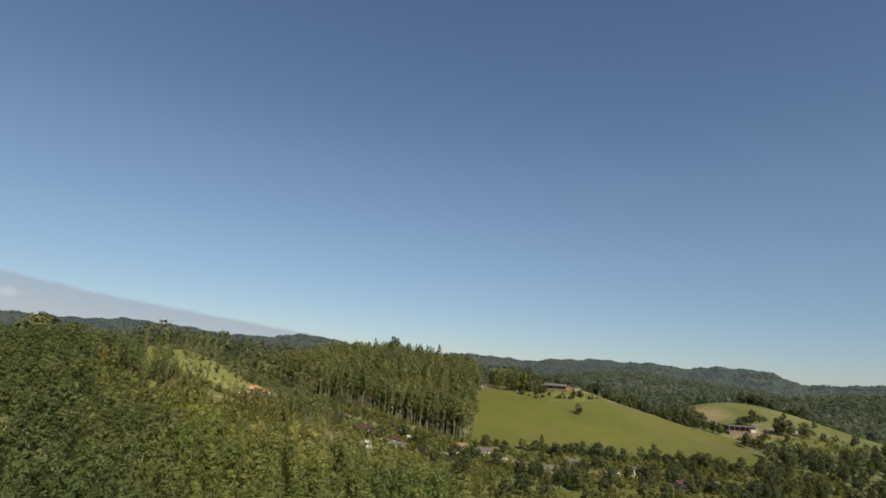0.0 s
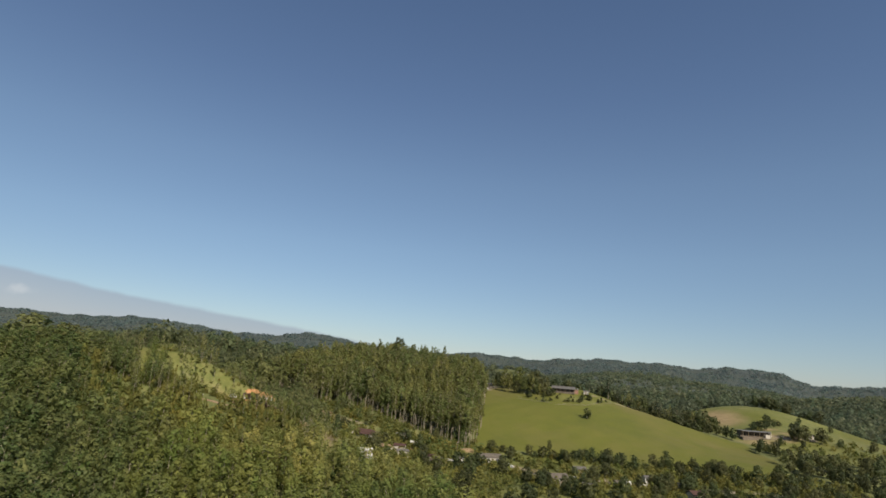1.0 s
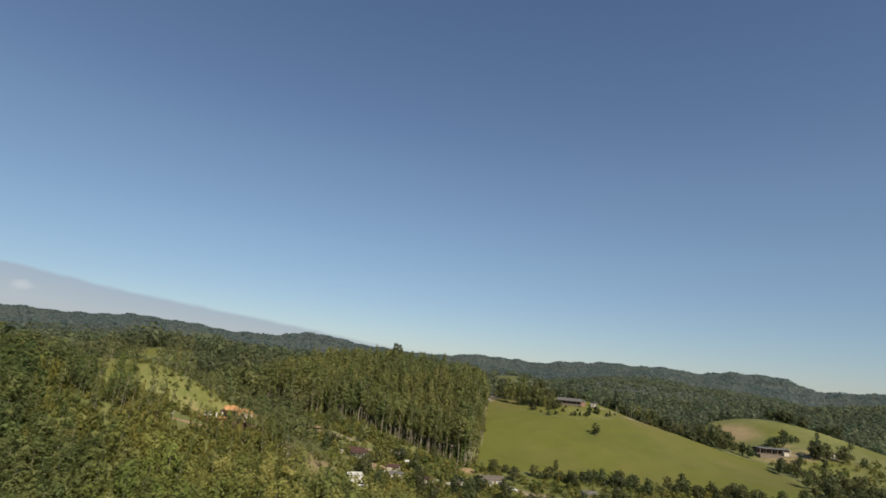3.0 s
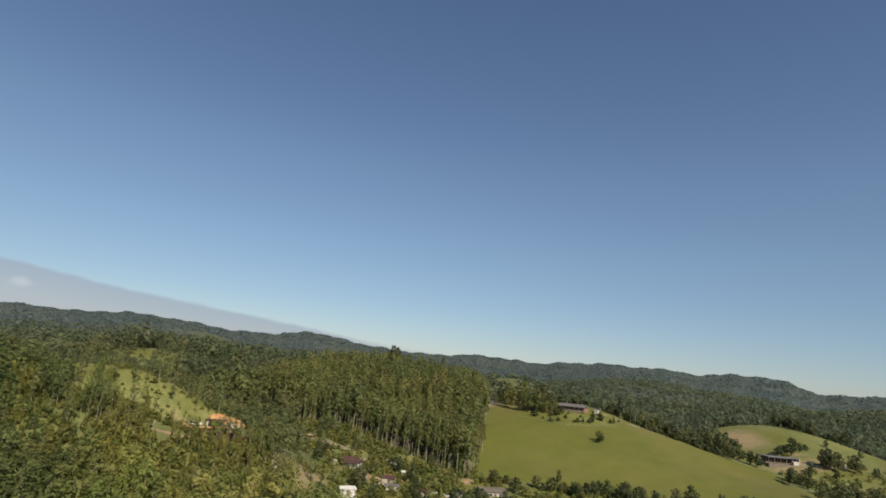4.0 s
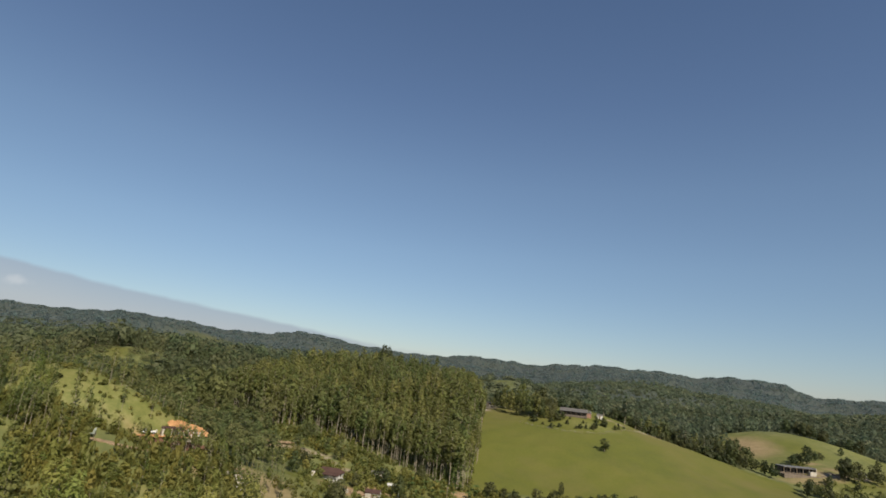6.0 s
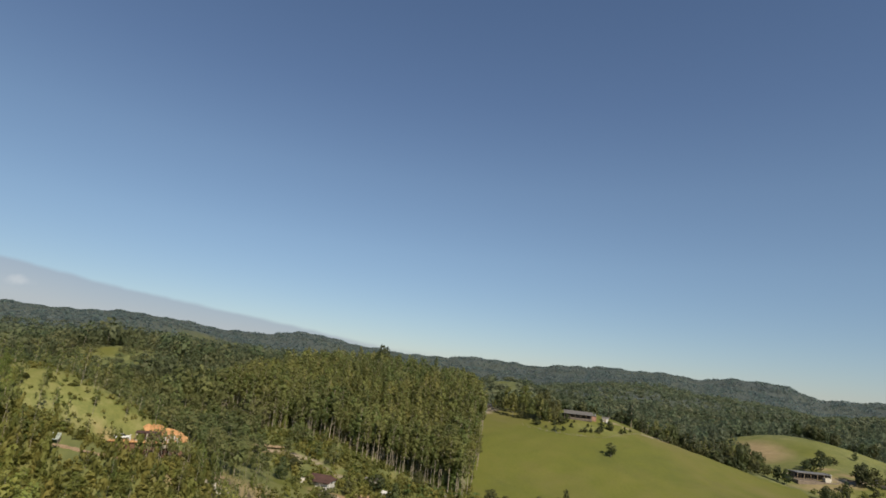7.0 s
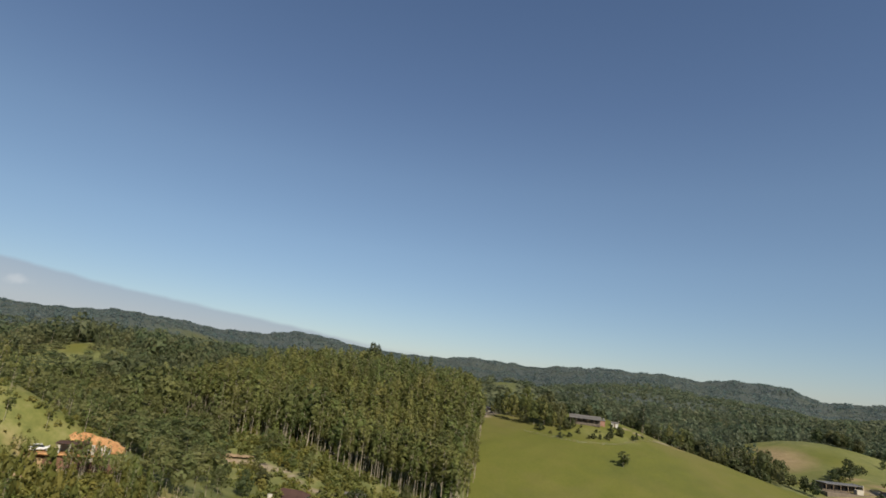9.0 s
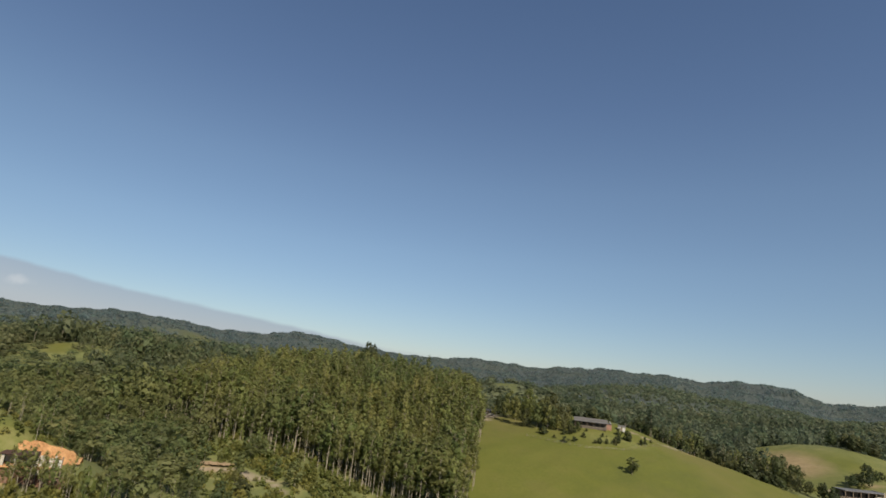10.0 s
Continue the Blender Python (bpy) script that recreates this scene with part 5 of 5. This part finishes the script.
# ---- fences, bushes, garden plants ----
def fence(line, step, label):
    """Timber posts with three wires, along a line in plan."""
    ob = thing("fence", *line[0], 0, label, "fence", z=0.0)
    base = Vector((line[0][0], line[0][1], 0))
    post_me, feet = None, []
    for (ax, ay), (bx, by) in zip(line, line[1:]):
        n = max(1, round(math.hypot(bx - ax, by - ay) / step))
        feet += [(ax + (bx - ax) * k / n, ay + (by - ay) * k / n) for k in range(n)]
    feet.append(line[-1])
    at = [Vector((x, y, float(ground(x, y)))) - base for x, y in feet]
    for p in at:
        if post_me is None:
            o = part("post", tube(bmesh.new(), [((0, 0, -0.5), 0.08), ((0, 0, 1.3), 0.07)], 6), TIMBER, ob)
            post_me = o.data
        else:
            o = new("post", post_me)
            o.parent = ob
        o.location = p
    for h in (0.4, 0.8, 1.2):
        part("wire", tube(bmesh.new(), [(p + Vector((0, 0, h)), 0.015) for p in at], 3), STEEL, ob)


fence([(25.5, 286), (31.5, 335), (38.5, 398)], 4.0, "timber post and wire fence between gum wood and field")
fence([(60, 373), (72, 364.5), (86, 359.5), (104, 362), (128, 383), (150, 389)], 4.0, "timber post and wire fence round the hilltop yard")

bush_kits = [tree_kit("shrub", LEAF_BROAD, BARK_AND_SHADE, 40, 0.45, "bush", "dark green rounded garden bush", "bush", seed=80 + k) for k in range(3)]
bushes = np.array([(77, 366), (82, 367), (92, 367), (94.5, 368), (98, 368), (102, 369), (111, 378), (121, 381), (88, 374), (106, 376), (99, 378), (115, 384), (84, 380), (79, 376), (92, 383), (109, 385), (126, 386), (73, 371), (69, 376), (76, 383), (88, 387), (104, 372), (118, 377)], float)
bush_rows = rows_at(bushes[:, 0], bushes[:, 1], 0.45, 0.95, (0.55, 0.9))
bush_rows[:, 4] *= 1.7
bush_rows[::3, 4:] *= 1.3
bush_rows[5:8, 5] *= 1.3
plant(bush_kits, bush_rows, "yard bushes")


def banana_kit(seed):
    rng = np.random.default_rng(seed)
    ob = tagged(new("banana_plant"), "banana plant with long arching green leaves", "plant")
    part("stem", tube(bmesh.new(), [((0, 0, -0.3), 0.16), ((0, 0, 1.3), 0.12), ((0.05, 0, 2.2), 0.07)], 7), LEAF_BANANA, ob)
    for k in range(8):
        a, up, ln = k * 2.4 + rng.uniform(-0.4, 0.4), rng.uniform(0.5, 1.25), rng.uniform(1.7, 2.5)
        bm, prev = bmesh.new(), None
        for j in range(6):
            f = j / 5
            r, z = ln * f * math.cos(up * (1 - 0.5 * f)), 2.1 + ln * (math.sin(up) * f - 0.75 * f * f)
            wd = 0.34 * math.sin(math.pi * (0.12 + 0.86 * f))
            row = [bm.verts.new((r * math.cos(a) - s * wd * math.sin(a), r * math.sin(a) + s * wd * math.cos(a), z - abs(s) * 0.08)) for s in (-1, 0, 1)]
            if prev:
                for i in (0, 1):
                    bm.faces.new((prev[i], prev[i + 1], row[i + 1], row[i]))
            prev = row
        part("leaf", bm, LEAF_BANANA, ob)
    return ob


banana = [banana_kit(90), banana_kit(91)]
nx_, ny_ = strewn(2, 28, 258, 290, 4.2)
ok = ~open_land(nx_, ny_) & (grow.uniform(0, 1, len(nx_)) < 0.7)
plant(banana, rows_at(nx_[ok], ny_[ok], 0.8, 1.25), "banana plants")

# the one great tree that stands out of the plantation
great = tree_kit("broad", LEAF_BROAD, BARK_AND_SHADE, 60, 0.9, "great_tree", "dark tall old tree standing above the gum plantation", seed=95)
foot = float(ground(-30, 460)) - 0.5
great.matrix_basis = Matrix.Translation((-30, 460, foot)) @ Matrix.Diagonal((1.35, 1.35, (54.5 - foot) / 11.2, 1))


# ---- garden clutter ----
def tank(x, y, r, h, label, mat):
    ob = thing("water_tank", x, y, 0, label, "water tank")
    part("drum", tube(bmesh.new(), [((0, 0, -0.6), r), ((0, 0, h), r), ((0, 0, h + 0.12), r * 0.9)], 14), mat, ob)
    part("lid", tube(bmesh.new(), [((0, 0, h + 0.1), r * 0.4), ((0, 0, h + 0.22), r * 0.35)], 10), METAL_DARK, ob)


tank(-4.5, 262, 0.9, 1.5, "pale round water tank beside a garden hut", WHITE)
tank(52, 228, 1.0, 1.6, "pale round water tank behind the cream house", WHITE)
tank(111, 247, 0.8, 1.4, "pale round water tank by the white house", WHITE)
tank(-37.5, 259, 0.8, 1.4, "pale round water tank beside the brown-roofed house", CREAM)


def garden_wall(x, y, turn, l, label, mat, h=1.1):
    ob = thing("garden_wall", x, y, turn, label, "wall")
    z0 = float(ground(x, y))
    n = max(2, int(l / 3))
    c, s2 = math.cos(radians(turn)), math.sin(radians(turn))
    for k in range(n):
        a = -l / 2 + l * k / n
        mid = a + l / n / 2
        dz = float(ground(x + c * mid, y + s2 * mid)) - z0
        part("wall_panel", boxed(a + 0.02, -0.12, dz - 1.2, a + l / n - 0.02, 0.12, dz + h), mat, ob)


garden_wall(-26, 251, -30, 9, "stained plaster wall along the bare bank", CREAM)
garden_wall(-14, 246, 20, 9, "stained plaster wall between two sheds", CREAM)
garden_wall(8, 252, -10, 12, "low grey concrete wall at the garden's edge", CONCRETE, 0.8)
garden_wall(36, 254, 20, 14, "low grey concrete wall by the track", CONCRETE, 0.8)
garden_wall(66, 246, 12, 12, "white garden wall below the white house", WHITE)
garden_wall(98, 244, 4, 10, "white garden wall beside the track", WHITE)
garden_wall(20.5, 279, 15, 6, "orange-brown retaining wall at the field's corner", PALE_EARTH, 0.9)
garden_wall(258, 382, -4, 12, "brown terrace wall beside the flat-roofed house", TERRACE, 0.8)
house("shed", "low cream shed with a brown roof in the gardens", 3, 244, -18, 4.2, 3.2, 2.1, 0.7, TILE, CREAM, windows=1, category="shed", over=0.3)
house("shed", "white lean-to shed beside banana plants", 16, 252, 12, 3.6, 2.6, 2.1, 0.5, METAL_GREY, WHITE, windows=1, category="shed", over=0.25)
house("shed", "small grey-roofed shed by the lawn", 70, 226, -20, 4.0, 3.0, 2.1, 0.7, METAL_GREY, CREAM, windows=1, category="shed", over=0.3)
house("shed", "pale shed with a brown roof at the garden's end", 88, 238, 10, 4.4, 3.0, 2.2, 0.6, ROOF_BROWN, WHITE, windows=1, category="shed", over=0.3)
car(40, 256, 14, "pale car parked beside the long grey-roofed house", CAR_WHITE)
car(94, 247, 5, "white car parked by the white house", CAR_WHITE)


def utility_pole(x, y, h, turn):
    ob = thing("utility_pole", x, y, turn, "weathered timber utility pole with a crossarm", "pole", "utility poles")
    part("pole", tube(bmesh.new(), [((0, 0, -1), 0.14), ((0, 0, h), 0.09)], 8), BARK_AND_SHADE, ob)
    part("crossarm", boxed(-0.9, -0.06, h - 0.7, 0.9, 0.06, h - 0.55, bevel=0.0), TIMBER, ob)
    for k in (-0.8, 0, 0.8):
        part("insulator", tube(bmesh.new(), [((k, 0, h - 0.55), 0.05), ((k, 0, h - 0.35), 0.03)], 6), WHITE, ob)


for px0, py0, t0 in ((15, 262, 70), (20, 232, 80)):
    utility_pole(px0, py0, 7.5, t0)
